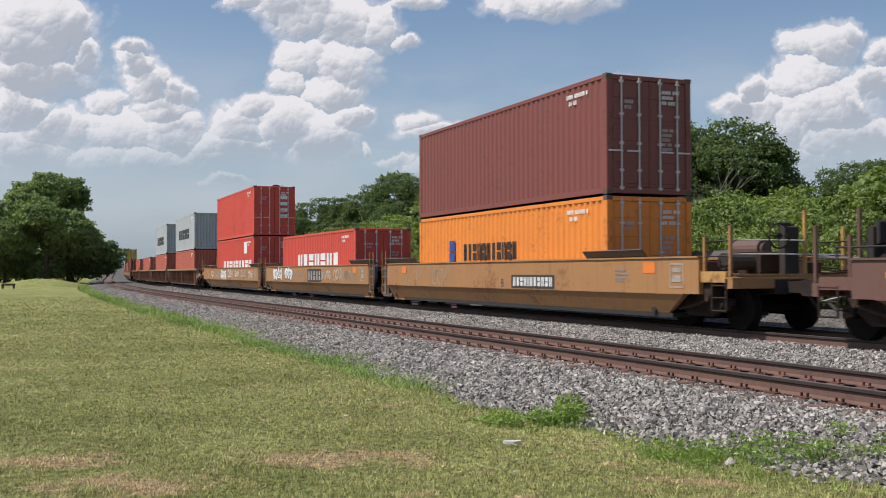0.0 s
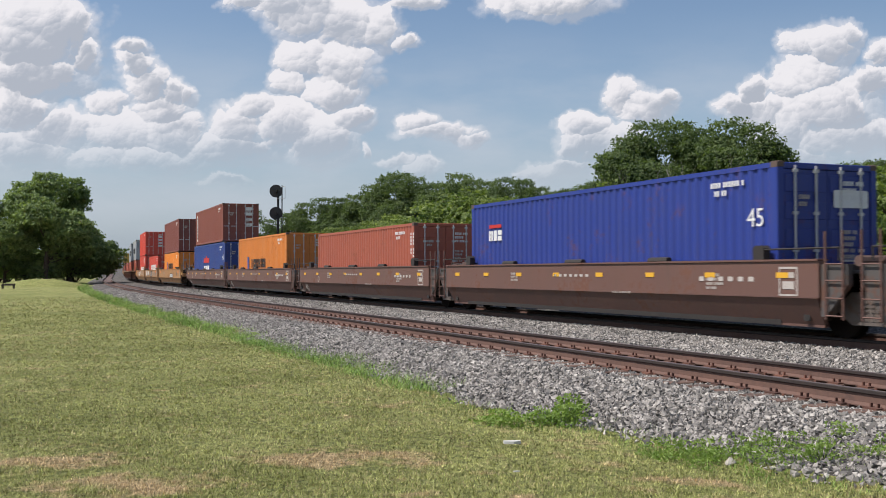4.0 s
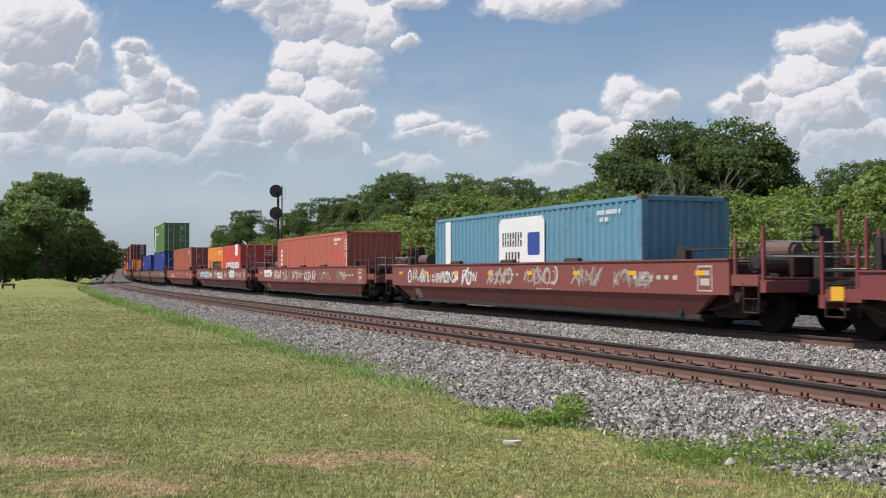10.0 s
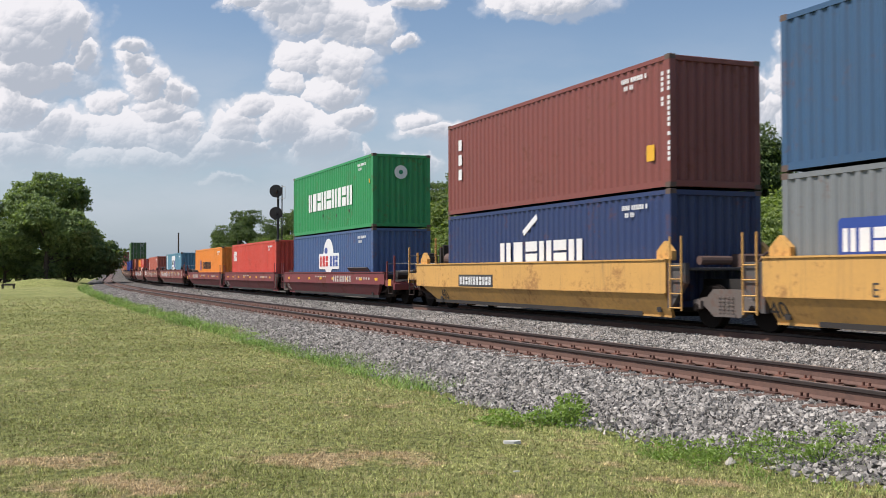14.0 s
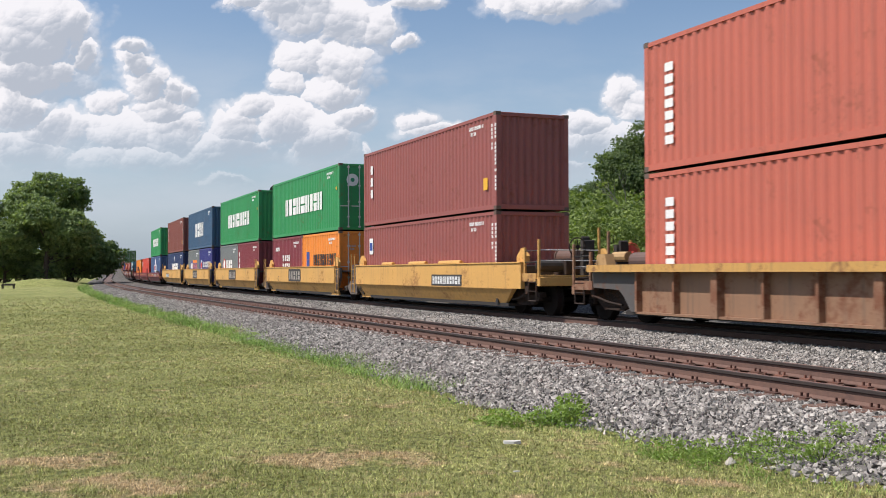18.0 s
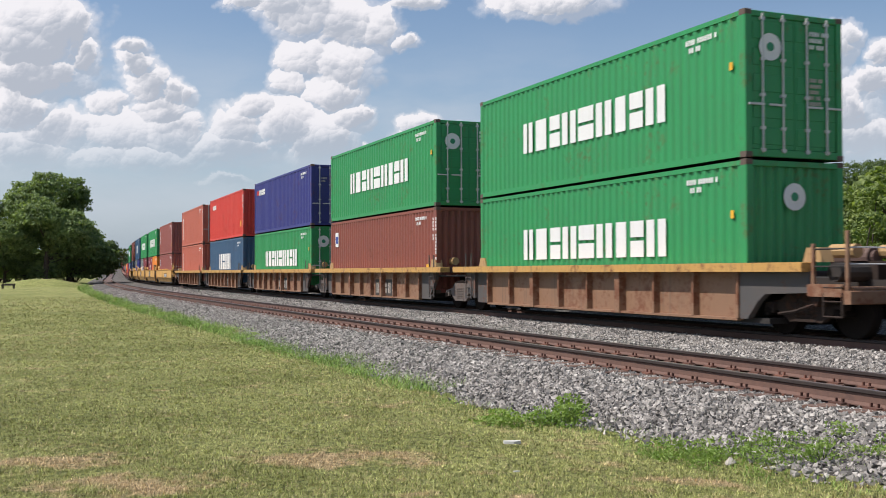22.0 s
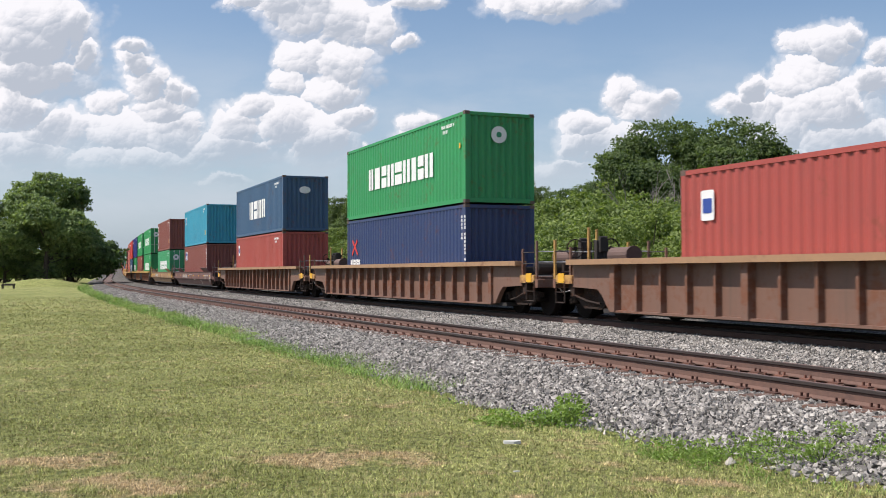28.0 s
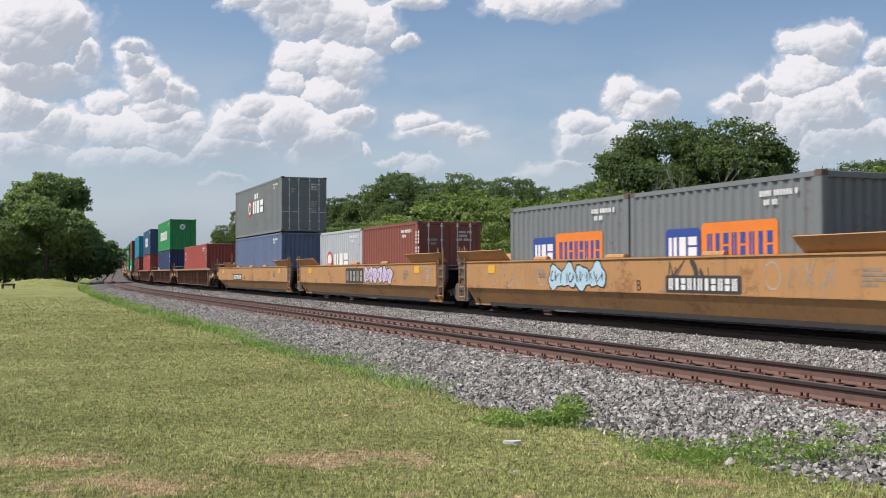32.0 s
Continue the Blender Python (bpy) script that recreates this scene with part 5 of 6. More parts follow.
def ballast_nodes(N):
    co = N.add("ShaderNodeTexCoord").outputs["Object"]
    cell = N.add("ShaderNodeTexVoronoi", {"Vector": co, "Scale": 17.0})
    edge = N.add("ShaderNodeTexVoronoi", {"Vector": co, "Scale": 17.0}, feature="DISTANCE_TO_EDGE").outputs[0]
    tone = N.add("ShaderNodeSeparateColor", {0: cell.outputs[1]}).outputs[0]
    col = N.mix(tone, (0.06, 0.055, 0.048), (0.20, 0.188, 0.168))
    # cell rims darkened: shade between the stones put into the colour
    col = N.mix(N.ramp(edge, 0.0, 0.10, 0.8, 0.0), col, (0.05, 0.045, 0.04))
    bump = N.add("ShaderNodeBump", {"Strength": 0.9, "Distance": 0.04, "Height": N.math("MULTIPLY_ADD", N.noise(co, 60.0), 0.2, edge)}).outputs[0]
    N.add("ShaderNodeOutputMaterial", {0: N.add("ShaderNodeBsdfPrincipled", {"Base Color": col, "Roughness": 0.9, "Specular IOR Level": 0.25, "Normal": bump}).outputs[0]})


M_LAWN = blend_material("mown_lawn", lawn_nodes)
M_BLADE = blend_material("grass_blades", blade_nodes)
M_VERGE = blend_material("verge_blades", lambda N: blade_nodes(N, (0.17, 0.29, 0.055), (0.31, 0.46, 0.11), 0.94))
M_BALLAST = blend_material("ballast_ground", ballast_nodes)
M_RAIL = material("rail_rust", (0.105, 0.060, 0.046), (0.20, 0.105, 0.072), rough=0.8, grain=20, patch=2.0)
M_RAILTOP = material("rail_head_worn", (0.30, 0.25, 0.23), (0.22, 0.15, 0.12), rough=0.4, metal=0.7, grain=8)
# head sides and undersides coloured darker than the top and the web
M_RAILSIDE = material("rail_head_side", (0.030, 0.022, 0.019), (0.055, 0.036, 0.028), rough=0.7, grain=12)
M_TIE = material("weathered_tie", (0.16, 0.095, 0.07), (0.085, 0.06, 0.048), rough=0.9, grain=25, patch=3.0, amount=0.9, random_tint=0.4, bump=0.3)
M_PLATE = material("rusty_tie_plate", (0.15, 0.070, 0.048), (0.07, 0.036, 0.028), rough=0.9, random_tint=0.9)
M_RUSTBED = material("rust_stained_bed", (0.165, 0.112, 0.092), (0.075, 0.054, 0.046), rough=0.95, grain=18, patch=1.2, amount=0.9, bump=0.8, bump_scale=22)
M_STONE = material("ballast_stone", (0.325, 0.303, 0.270), (0.155, 0.142, 0.126), rough=0.85, grain=30, patch=2.0, amount=0.8, island=1.5)


def build_ground():
    ss = list(range(-680, -80, 60)) + list(range(-80, -30, 1)) + list(range(-30, 120, 3)) + list(range(120, 400, 20)) + list(range(400, 2900, 250))
    ww = [-2600, -1400, -700, -350, -180, -90, -60, -40, -30, -24, -20, -17, -15, -13, -11.3, -10, -9, -8.301, -8.3, -7.4, -6.5, -5.66, -4.04, -3.2, -2.2, -1, 0, 1, 2.2, 3.1, 4.5, 7, 12, 20, 35, 60, 100, 200, 400, 800]
    v, f, mi = [], [], []
    for s in ss:
        for w in ww:
            if w == -8.301:
                w = min(-8.3, float(lawn_edge(s)))
            elif w == -8.3:
                w = max(-8.3, float(lawn_edge(s)))
            p, h = along(s, w)
            v.append((p.x, p.y, ground_z(s, w)))
    n = len(ww)
    for i in range(len(ss) - 1):
        for j in range(n - 1):
            f.append((i * n + j, i * n + j + 1, (i + 1) * n + j + 1, (i + 1) * n + j))
            stony = -8.3 <= ww[j] < 4.4 or (ww[j] == -8.301 and lawn_edge(ss[i]) < -8.3)
            mi.append(2 if -5.7 < ww[j] < -4.1 else 1 if stony else 0)
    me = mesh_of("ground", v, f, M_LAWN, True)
    me.materials.append(M_BALLAST)
    me.materials.append(M_RUSTBED)
    me.polygons.foreach_set("material_index", mi)
    tagged(new("ground", me), "mown green lawn with dry patches beside a grey stone railway bed", "ground", kind="structure")


def sweep(name, outline, s_list, w0, z0, mat):
    """A profile (sideways, up) carried along the line."""
    v, f, n = [], [], len(outline)
    for s in s_list:
        for a, b in outline:
            p, _ = along(s, w0 + a, z0 + b)
            v.append(tuple(p))
    for i in range(len(s_list) - 1):
        for j in range(n):
            k = (j + 1) % n
            f.append((i * n + j, i * n + k, (i + 1) * n + k, (i + 1) * n + j))
    return mesh_of(name, v, f, mat)


RAIL_OUT = [(-0.076, -0.185), (0.076, -0.185), (0.076, -0.172), (0.016, -0.145), (0.010, -0.055), (0.037, -0.040), (0.037, -0.006), (0.028, 0.0), (-0.028, 0.0), (-0.037, -0.006), (-0.037, -0.040), (-0.010, -0.055), (-0.016, -0.145), (-0.076, -0.172)]


def build_track(w, dz, first, label, count):
    track = tagged(new("railway_track"), label, "railway track", kind="structure")
    ss = list(range(-680, -60, 40)) + list(range(-60, 100, 4)) + list(range(100, 890, 15))
    for side in (-0.753, 0.753):
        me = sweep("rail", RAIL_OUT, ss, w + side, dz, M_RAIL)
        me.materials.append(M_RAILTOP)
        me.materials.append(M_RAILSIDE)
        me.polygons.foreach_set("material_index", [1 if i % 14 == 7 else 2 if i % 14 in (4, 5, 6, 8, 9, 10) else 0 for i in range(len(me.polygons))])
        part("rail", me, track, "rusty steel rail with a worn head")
    tie = Shape().box(-0.11, 0.11, -1.30, 1.30, -0.36, -0.187, 0.012).mesh("tie", M_TIE)
    plate = Shape().box(-0.095, 0.095, -0.17, 0.17, -0.187, -0.168, 0.004)
    for x, y in ((-0.05, 0.10), (0.05, 0.10), (0.05, -0.10), (-0.05, -0.10)):
        plate.box(x - 0.009, x + 0.009, y - 0.015, y + 0.015, -0.17, -0.125)
    plate = plate.mesh("tie_plate", M_PLATE)
    anchor = Shape().box(-0.16, -0.12, -0.10, 0.10, -0.225, -0.165, 0.008).box(0.12, 0.16, -0.10, 0.10, -0.225, -0.165, 0.008).mesh("rail_anchor", M_PLATE)
    rnd = random.Random(5)
    s, k = first, 0
    while k < count:
        p, h = along(s, w, dz)
        m = Matrix.Translation(p) @ Matrix.Rotation(h + rnd.uniform(-0.015, 0.015), 4, "Z")
        t = part("tie", tie, track, "", m)
        for side in (-0.753, 0.753) if w == NEAR else ():
            part("tie_plate", plate, t, "", pose(0, side, 0))
            if rnd.random() < 0.6:
                part("rail_anchor", anchor, t, "", pose(rnd.uniform(-0.02, 0.02), side, rnd.uniform(-0.012, 0.0)))
        s += 0.53 + rnd.uniform(-0.02, 0.02)
        k += 1
    return track


def build_stones():
    """Loose ballast, thickest where the camera stands nearest."""
    rng = np.random.default_rng(3)
    base = np.array([(1, 0, 0), (-1, 0, 0), (0, 1, 0), (0, -1, 0), (0, 0, 1), (0, 0, -1)], dtype=np.float32) * 0.74
    tris = np.array([(0, 2, 4), (2, 1, 4), (1, 3, 4), (3, 0, 4), (2, 0, 5), (1, 2, 5), (3, 1, 5), (0, 3, 5)])
    cos, total = [], 0
    for s0, s1, dens in ((-47, -30, 860), (-30, -12, 600), (-12, 12, 230), (12, 50, 60)):
        for w0, w1 in ((-8.7, -6.3), (-3.4, -0.92), (-6.3, -5.72), (-3.98, -3.4)):
            k = dens
            n = int((s1 - s0) * (w1 - w0) * k)
            s = rng.uniform(s0, s1, n)
            w = rng.uniform(w0, w1, n)
            if w0 == -8.7:
                keep = w > lawn_edge(s) + rng.normal(-0.02, 0.10, n)
                s, w = s[keep], w[keep]
            n = len(s)
            size = np.clip(rng.normal(0.034, 0.011, n), 0.016, 0.068) * (1.0 if dens > 500 else 1.25 if dens > 100 else 1.7)
            pos = np.empty((n, 3), np.float32)
            for i in range(n):
                p, _ = along(s[i], w[i])
                pos[i] = (p.x, p.y, ground_z(s[i], w[i]) + 0.065 * min(1.0, max(0.0, (w[i] + 1.9) / 0.5)))   # heaped over the far ties' ends
            shape = base[None] * size[:, None, None] * rng.uniform(0.55, 1.45, (n, 1, 3)) + rng.normal(0, 0.20, (n, 6, 3)) * size[:, None, None]
            q = rng.normal(size=(n, 4))
            q /= np.linalg.norm(q, axis=1)[:, None]
            a, b, c, d = q.T
            R = np.stack([np.stack([1 - 2 * (c * c + d * d), 2 * (b * c - a * d), 2 * (b * d + a * c)], -1),
                          np.stack([2 * (b * c + a * d), 1 - 2 * (b * b + d * d), 2 * (c * d - a * b)], -1),
                          np.stack([2 * (b * d - a * c), 2 * (c * d + a * b), 1 - 2 * (b * b + c * c)], -1)], 1)
            shape = np.einsum("nij,nkj->nki", R, shape) + pos[:, None] + np.array([0, 0, 0.012])
            cos.append(shape.reshape(-1, 3))
    co = np.concatenate(cos)
    n = len(co) // 6
    tri = (tris[None] + (np.arange(n) * 6)[:, None, None]).reshape(-1, 3)
    tagged(new("ballast_stones", raw_mesh("ballast_stones", co, tri, M_STONE)), "loose grey crushed-stone ballast along the tracks", "ballast", kind="stuff")


def build_grass():
    """Blades of the mown lawn, thicker set near the camera, longer along the stones."""
    rng = np.random.default_rng(11)
    cos = []
    a = np.array(ORIGIN)
    d = np.array([math.cos(HEAD), math.sin(HEAD)])
    k = np.array([d[1], -d[0]])

    def blades(xy, s, w, tall, wide):
        n = len(xy)
        clump = np.sin(xy[:, 0] * 3.1 + np.sin(xy[:, 1] * 2.3)) * np.sin(xy[:, 1] * 3.7 + np.sin(xy[:, 0] * 1.9))
        z = np.array([ground_z(s[i], w[i]) for i in range(n)])
        h = tall * rng.uniform(0.4, 1.2, n) * (1 + 0.15 * clump)
        az = rng.uniform(0, 6.2832, n)
        lean = rng.uniform(0.1, 1.5, n)
        side = np.stack([np.cos(az), np.sin(az), np.zeros(n)], 1) * (wide * rng.uniform(0.6, 1.3, n))[:, None]
        tip = np.stack([np.cos(az + 1.57) * lean * h, np.sin(az + 1.57) * lean * h, h], 1)
        base = np.concatenate([xy, z[:, None] - 0.008], 1)
        cos.append(np.stack([base - side, base + side, base + tip], 1).reshape(-1, 3))

    def line_place(xy):
        s, w = (xy - a) @ d, (xy - a) @ k
        bend = np.where(s > 0, 0.000433 * s * s - 0.00000067 * s ** 3, 0.0)
        return s, w - bend

    # the lawn: a fan before the camera, thinning out with distance
    n, per = 760000, 8
    y = 5.6 * (75 / 5.6) ** rng.uniform(0, 1, n // per) ** 1.25
    x = rng.uniform(-0.46, 0.46, n // per) * y
    y, x = np.repeat(y, per), np.repeat(x, per)
    spot = rng.normal(0, 1, (n, 2)) * (0.014 + 0.0014 * y)[:, None]
    xy = np.stack([x, y], 1) + spot
    s, w = line_place(xy)
    edge = lawn_edge(s) + rng.normal(0, 0.08, n)
    keep = (w < edge) | ((w < edge + 0.5) & (rng.uniform(0, 1, n) < 0.06))
    keep &= rng.uniform(0, 1, n) < np.clip((78 - y) / 50, 0, 1)
    xy, s, w, y = xy[keep], s[keep], w[keep], y[keep]
    blades(xy, s, w, 0.026 + 0.0007 * y, 0.0021 + 0.00040 * y)
    co = np.concatenate(cos)
    tagged(new("lawn_grass", raw_mesh("lawn_grass", co, np.arange(len(co)).reshape(-1, 3), M_BLADE)), "short mown grass, green with straw-coloured patches", "grass", kind="stuff")
    # unmown strip along the stones
    cos.clear()
    for s0, s1, dens, tall, wide, thin in ((-47, -38, 500, 0.06, 0.005, 0.3), (-38, -22, 900, 0.12, 0.006, 0.6), (-22, 10, 520, 0.18, 0.011, 0.8), (10, 110, 90, 0.28, 0.03, 1.0)):
        n = int((s1 - s0) * dens)
        s = rng.uniform(s0, s1, n)
        clump = np.sin(s * 1.7) * np.sin(s * 0.61 + 2) + 0.5 * np.sin(s * 4.3)
        s = s[rng.uniform(-1.2, 0.9, n) < clump + thin]
        n = len(s)
        w = lawn_edge(s) - 0.10 + rng.normal(0, 0.24, n)
        bend = np.where(s > 0, 0.000433 * s * s - 0.00000067 * s ** 3, 0.0)
        blades(a + s[:, None] * d + (w + bend)[:, None] * k, s, w, tall, wide)
    co = np.concatenate(cos)
    tagged(new("verge_grass", raw_mesh("verge_grass", co, np.arange(len(co)).reshape(-1, 3), M_VERGE)), "longer bright green grass along the edge of the stones", "grass", kind="stuff")


def weed(seed, height, spread, count, leaf, mat):
    """A low weedy plant: thin stems with small leaves."""
    rng = np.random.default_rng(seed)
    ob = new("weed")
    s = Shape()
    for i in range(7):
        a, r = rng.uniform(0, 6.28), spread * rng.uniform(0.2, 0.9)
        s.tube((0.3 * r * math.cos(a), 0.3 * r * math.sin(a), -0.03), (r * math.cos(a), r * math.sin(a), height * rng.uniform(0.5, 0.95)), 0.004, 4)
    tagged(part("brushwood", s.mesh("brushwood", mat), ob), kind="stuff")
    part("foliage", leaf_cloud([((0, 0, height * 0.35), (spread, spread, height * 0.55)), ((spread * 0.4, 0.1, height * 0.3), (spread * 0.6, spread * 0.6, height * 0.45))], count, leaf, seed, mat), ob)
    return ob


def build_weeds():
    rnd = random.Random(4)
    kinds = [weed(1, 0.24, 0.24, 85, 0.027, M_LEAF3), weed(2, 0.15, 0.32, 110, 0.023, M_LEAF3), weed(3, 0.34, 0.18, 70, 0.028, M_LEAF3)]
    spots = [(1.02 + rnd.uniform(-0.6, 0.6), 12.2 + rnd.uniform(-0.3, 0.35), rnd.uniform(0.7, 1.2)) for _ in range(15)]
    spots += [(rnd.uniform(1.95, 4.1), 0.0, rnd.uniform(0.3, 0.75)) for _ in range(56)]
    for i in range(24):
        p, _ = along(rnd.uniform(-28, 30), rnd.uniform(-8.8, -8.0))
        spots.append((p.x, p.y, rnd.uniform(0.5, 1.2)))
    for i, (x, y, k) in enumerate(spots):
        if y == 0.0:
            y = 9.75 - 0.42 * (x - 2.9) + rnd.gauss(0, 0.28)
        src = kinds[i % 3]
        m = Matrix.Translation((x, y, ground_at(x, y))) @ Matrix.Rotation(rnd.uniform(0, 6), 4, "Z") @ Matrix.Diagonal((k, k, k, 1))
        if i < 3:
            src.matrix_basis = m
            ob = src
        else:
            ob = copy_thing(src, m)
            ob.matrix_basis = m
        tagged(ob, "leafy green weed at the edge of the ballast", "weed", "weeds along the ballast")
    paper = Shape().prism([(-0.10, -0.03), (0.02, -0.05), (0.11, -0.01), (0.09, 0.04), (-0.03, 0.03), (-0.11, 0.02)], 0.0, 0.035, "xy").mesh("litter", material("litter_paper", (0.72, 0.70, 0.66), rough=0.8))
    for x, y, k in ((0.69, 10.35, 0.8), (0.62, 8.75, 0.25)):
        ob = new("litter", paper)
        ob.matrix_basis = Matrix.Translation((x, y, ground_at(x, y) + 0.045)) @ Matrix.Diagonal((k, k, k, 1))
        tagged(ob, "crumpled white paper litter on the grass", "litter")


# ---------------------------------------------------------------- plants
def leaf_nodes(lo, hi):
    def build(N):
        rnd = N.add("ShaderNodeNewGeometry").outputs["Random Per Island"]
        obr = N.add("ShaderNodeObjectInfo").outputs["Random"]
        co = N.add("ShaderNodeTexCoord").outputs["Object"]
        col = N.mix(rnd, lo, hi)
        col = N.mix(N.ramp(N.noise(co, 0.5, 3.0), 0.35, 0.7, 0.0, 0.4), col, tuple(c * 0.7 for c in lo))
        col = N.mix(N.math("MULTIPLY", obr, 0.5), col, tuple(c * 0.9 for c in lo))
        d = N.add("ShaderNodeBsdfPrincipled", {"Base Color": col, "Roughness": 0.6, "Specular IOR Level": 0.3}).outputs[0]
        t = N.add("ShaderNodeBsdfTranslucent", {0: N.mix(1.0, col, (1.2, 1.3, 0.5), "MULTIPLY")}).outputs[0]
        N.add("ShaderNodeOutputMaterial", {0: N.add("ShaderNodeMixShader", {0: 0.40, 1: d, 2: t}).outputs[0]})
    return build


M_LEAF = blend_material("oak_leaves", leaf_nodes((0.078, 0.122, 0.046), (0.210, 0.272, 0.102)))
# light added in the leaf colour, lifting lawn trees that stand in shade
M_LEAF4 = blend_material("shade_lifted_leaves", leaf_nodes((0.140, 0.200, 0.085), (0.34, 0.42, 0.175)))
M_LEAF2 = blend_material("bush_leaves", leaf_nodes((0.092, 0.145, 0.040), (0.375, 0.445, 0.145)))
M_LEAF3 = blend_material("weed_leaves", leaf_nodes((0.17, 0.27, 0.06), (0.36, 0.46, 0.14)))
# distance haze put into the leaf colour of the farthest trees
M_LEAF5 = blend_material("hazed_far_leaves", leaf_nodes((0.19, 0.25, 0.12), (0.37, 0.44, 0.20)))
M_BARK = material("bark", (0.10, 0.078, 0.06), (0.05, 0.038, 0.03), rough=0.95, grain=12, patch=2.0, bump=0.5, bump_scale=14)


def leaf_cloud(blobs, count, size, seed, mat):
    """Small leaves in clumps about a set of (centre, radii) lobes."""
    rng = np.random.default_rng(seed)
    vol = np.array([r[0] * r[1] * r[2] for _, r in blobs]) ** (2 / 3)
    pick = rng.choice(len(blobs), count, p=vol / vol.sum())
    cen = np.array([c for c, _ in blobs])[pick]
    rad = np.array([r for _, r in blobs])[pick]
    d = rng.normal(size=(count, 3))
    d /= np.linalg.norm(d, axis=1)[:, None]
    d[:, 2] = np.where(d[:, 2] < -0.55, -d[:, 2], d[:, 2])
    lump = 1 + 0.16 * np.sin(d[:, 0] * 9 + pick) * np.sin(d[:, 1] * 8 + 2 * pick) + 0.14 * np.sin(d[:, 2] * 11 + pick)
    r = rng.uniform(0.55, 1.0, count) ** 0.5 * lump
    pos = cen + d * rad * r[:, None]
    s = size * rng.uniform(0.6, 1.4, count)
    nrm = d * 0.7 + rng.normal(size=(count, 3)) * 0.6 + np.array([0, 0, 0.3])
    nrm /= np.linalg.norm(nrm, axis=1)[:, None]
    t1 = np.cross(nrm, rng.normal(size=(count, 3)))
    t1 /= np.linalg.norm(t1, axis=1)[:, None]
    t2 = np.cross(nrm, t1)
    a = s[:, None]
    droop = nrm * a * 0.25
    quad = np.stack([pos - t1 * a, pos + t2 * a * 0.62 - droop, pos + t1 * a, pos - t2 * a * 0.62 - droop], 1).reshape(-1, 3)
    i = np.arange(count)[:, None] * 4
    tri = np.concatenate([i + np.array([[0, 1, 2]]), i + np.array([[0, 2, 3]])])
    return raw_mesh("crown", quad, tri, mat)


def tree(height, spread, seed, leaves=9000, leaf=0.20, trunk=0.28, mat=None, label="", low=0.25, category="tree", full=1.0):
    rnd = random.Random(seed)
    ob = new("tree")
    s = Shape()
    p = Vector((0, 0, -0.3))
    top = height * 0.62
    n = 6
    for i in range(n):
        q = Vector((rnd.uniform(-0.2, 0.2), rnd.uniform(-0.2, 0.2), -0.3 + (top + 0.3) * (i + 1) / n))
        s.tube(p, q, trunk * (1.25 if i == 0 else 1 - i / n * 0.7), 9, trunk * (1 - (i + 1) / n * 0.7))
        p = q
    blobs = []
    for i in range(50):
        a = 2.4 * i + rnd.uniform(-0.4, 0.4)
        z = height * (low + (0.86 - low) * ((i * 0.618) % 1.0))
        f = math.sin(math.pi * min(1.0, max(0.12, (z / height - low + 0.22) / (1.10 - low)))) ** 0.7
        rr = spread * (0.62 if i % 3 else 0.30) * f * rnd.uniform(0.8, 1.15)
        c = Vector((math.cos(a) * rr, math.sin(a) * rr, z))
        s.tube((0, 0, z * 0.62), tuple(c), trunk * 0.30, 6, trunk * 0.08)
        k = rnd.uniform(0.19, 0.30) * spread * (0.55 + 0.6 * f) * 0.86 * full
        blobs.append((tuple(c), (k, k, k * rnd.uniform(0.62, 0.85))))
    blobs.append(((0, 0, height * 0.86), (spread * 0.30, spread * 0.30, height * 0.13)))
    part("trunk", s.mesh("trunk", M_BARK), ob)
    part("crown", leaf_cloud(blobs, leaves, leaf, seed, mat or M_LEAF), ob)
    return tagged(ob, label, category)


def bush(height, spread, seed, leaves=3500, leaf=0.13, label="dense bright green bush beyond the railway", mat=None):
    rnd = random.Random(seed)
    ob = new("bush")
    s = Shape()
    blobs = []
    for i in range(22):
        a = 2.4 * i
        rr = spread * rnd.uniform(0.15, 0.85)
        z = height * rnd.uniform(0.16, 0.86) * (1.05 - 0.3 * rr / spread)
        c = (math.cos(a) * rr, math.sin(a) * rr, z)
        s.tube((0, 0, -0.2), c, 0.05, 6, 0.015)
        k = spread * rnd.uniform(0.17, 0.30)
        blobs.append((c, (k, k, k * rnd.uniform(0.7, 1.0))))
    tagged(part("brushwood", s.mesh("brushwood", M_BARK), ob), kind="stuff")
    part("crown", leaf_cloud(blobs, leaves, leaf, seed, mat or M_LEAF2), ob)
    return tagged(ob, label, "bush")


def ground_at(x, y):
    """Height of the ground sheet at a place."""
    best = min(range(-600, 880, 8), key=lambda s: (LINE[s][0] - x) ** 2 + (LINE[s][1] - y) ** 2)
    best = min(range(max(-690, best - 8), min(890, best + 9)), key=lambda s: (LINE[s][0] - x) ** 2 + (LINE[s][1] - y) ** 2)
    px, py, h = LINE[best]
    w = (x - px) * math.sin(h) - (y - py) * math.cos(h)
    return ground_z(best, w)


def plant(src, x, y, turn, size, first, label=""):
    m = Matrix.Translation((x, y, ground_at(x, y) - 0.05)) @ Matrix.Rotation(turn, 4, "Z") @ Matrix.Diagonal((size, size, size, 1))
    if first:
        src.matrix_basis = m
        ob = src
    else:
        ob = copy_thing(src, m)
        ob.matrix_basis = m
    return tagged(ob, label) if label else ob


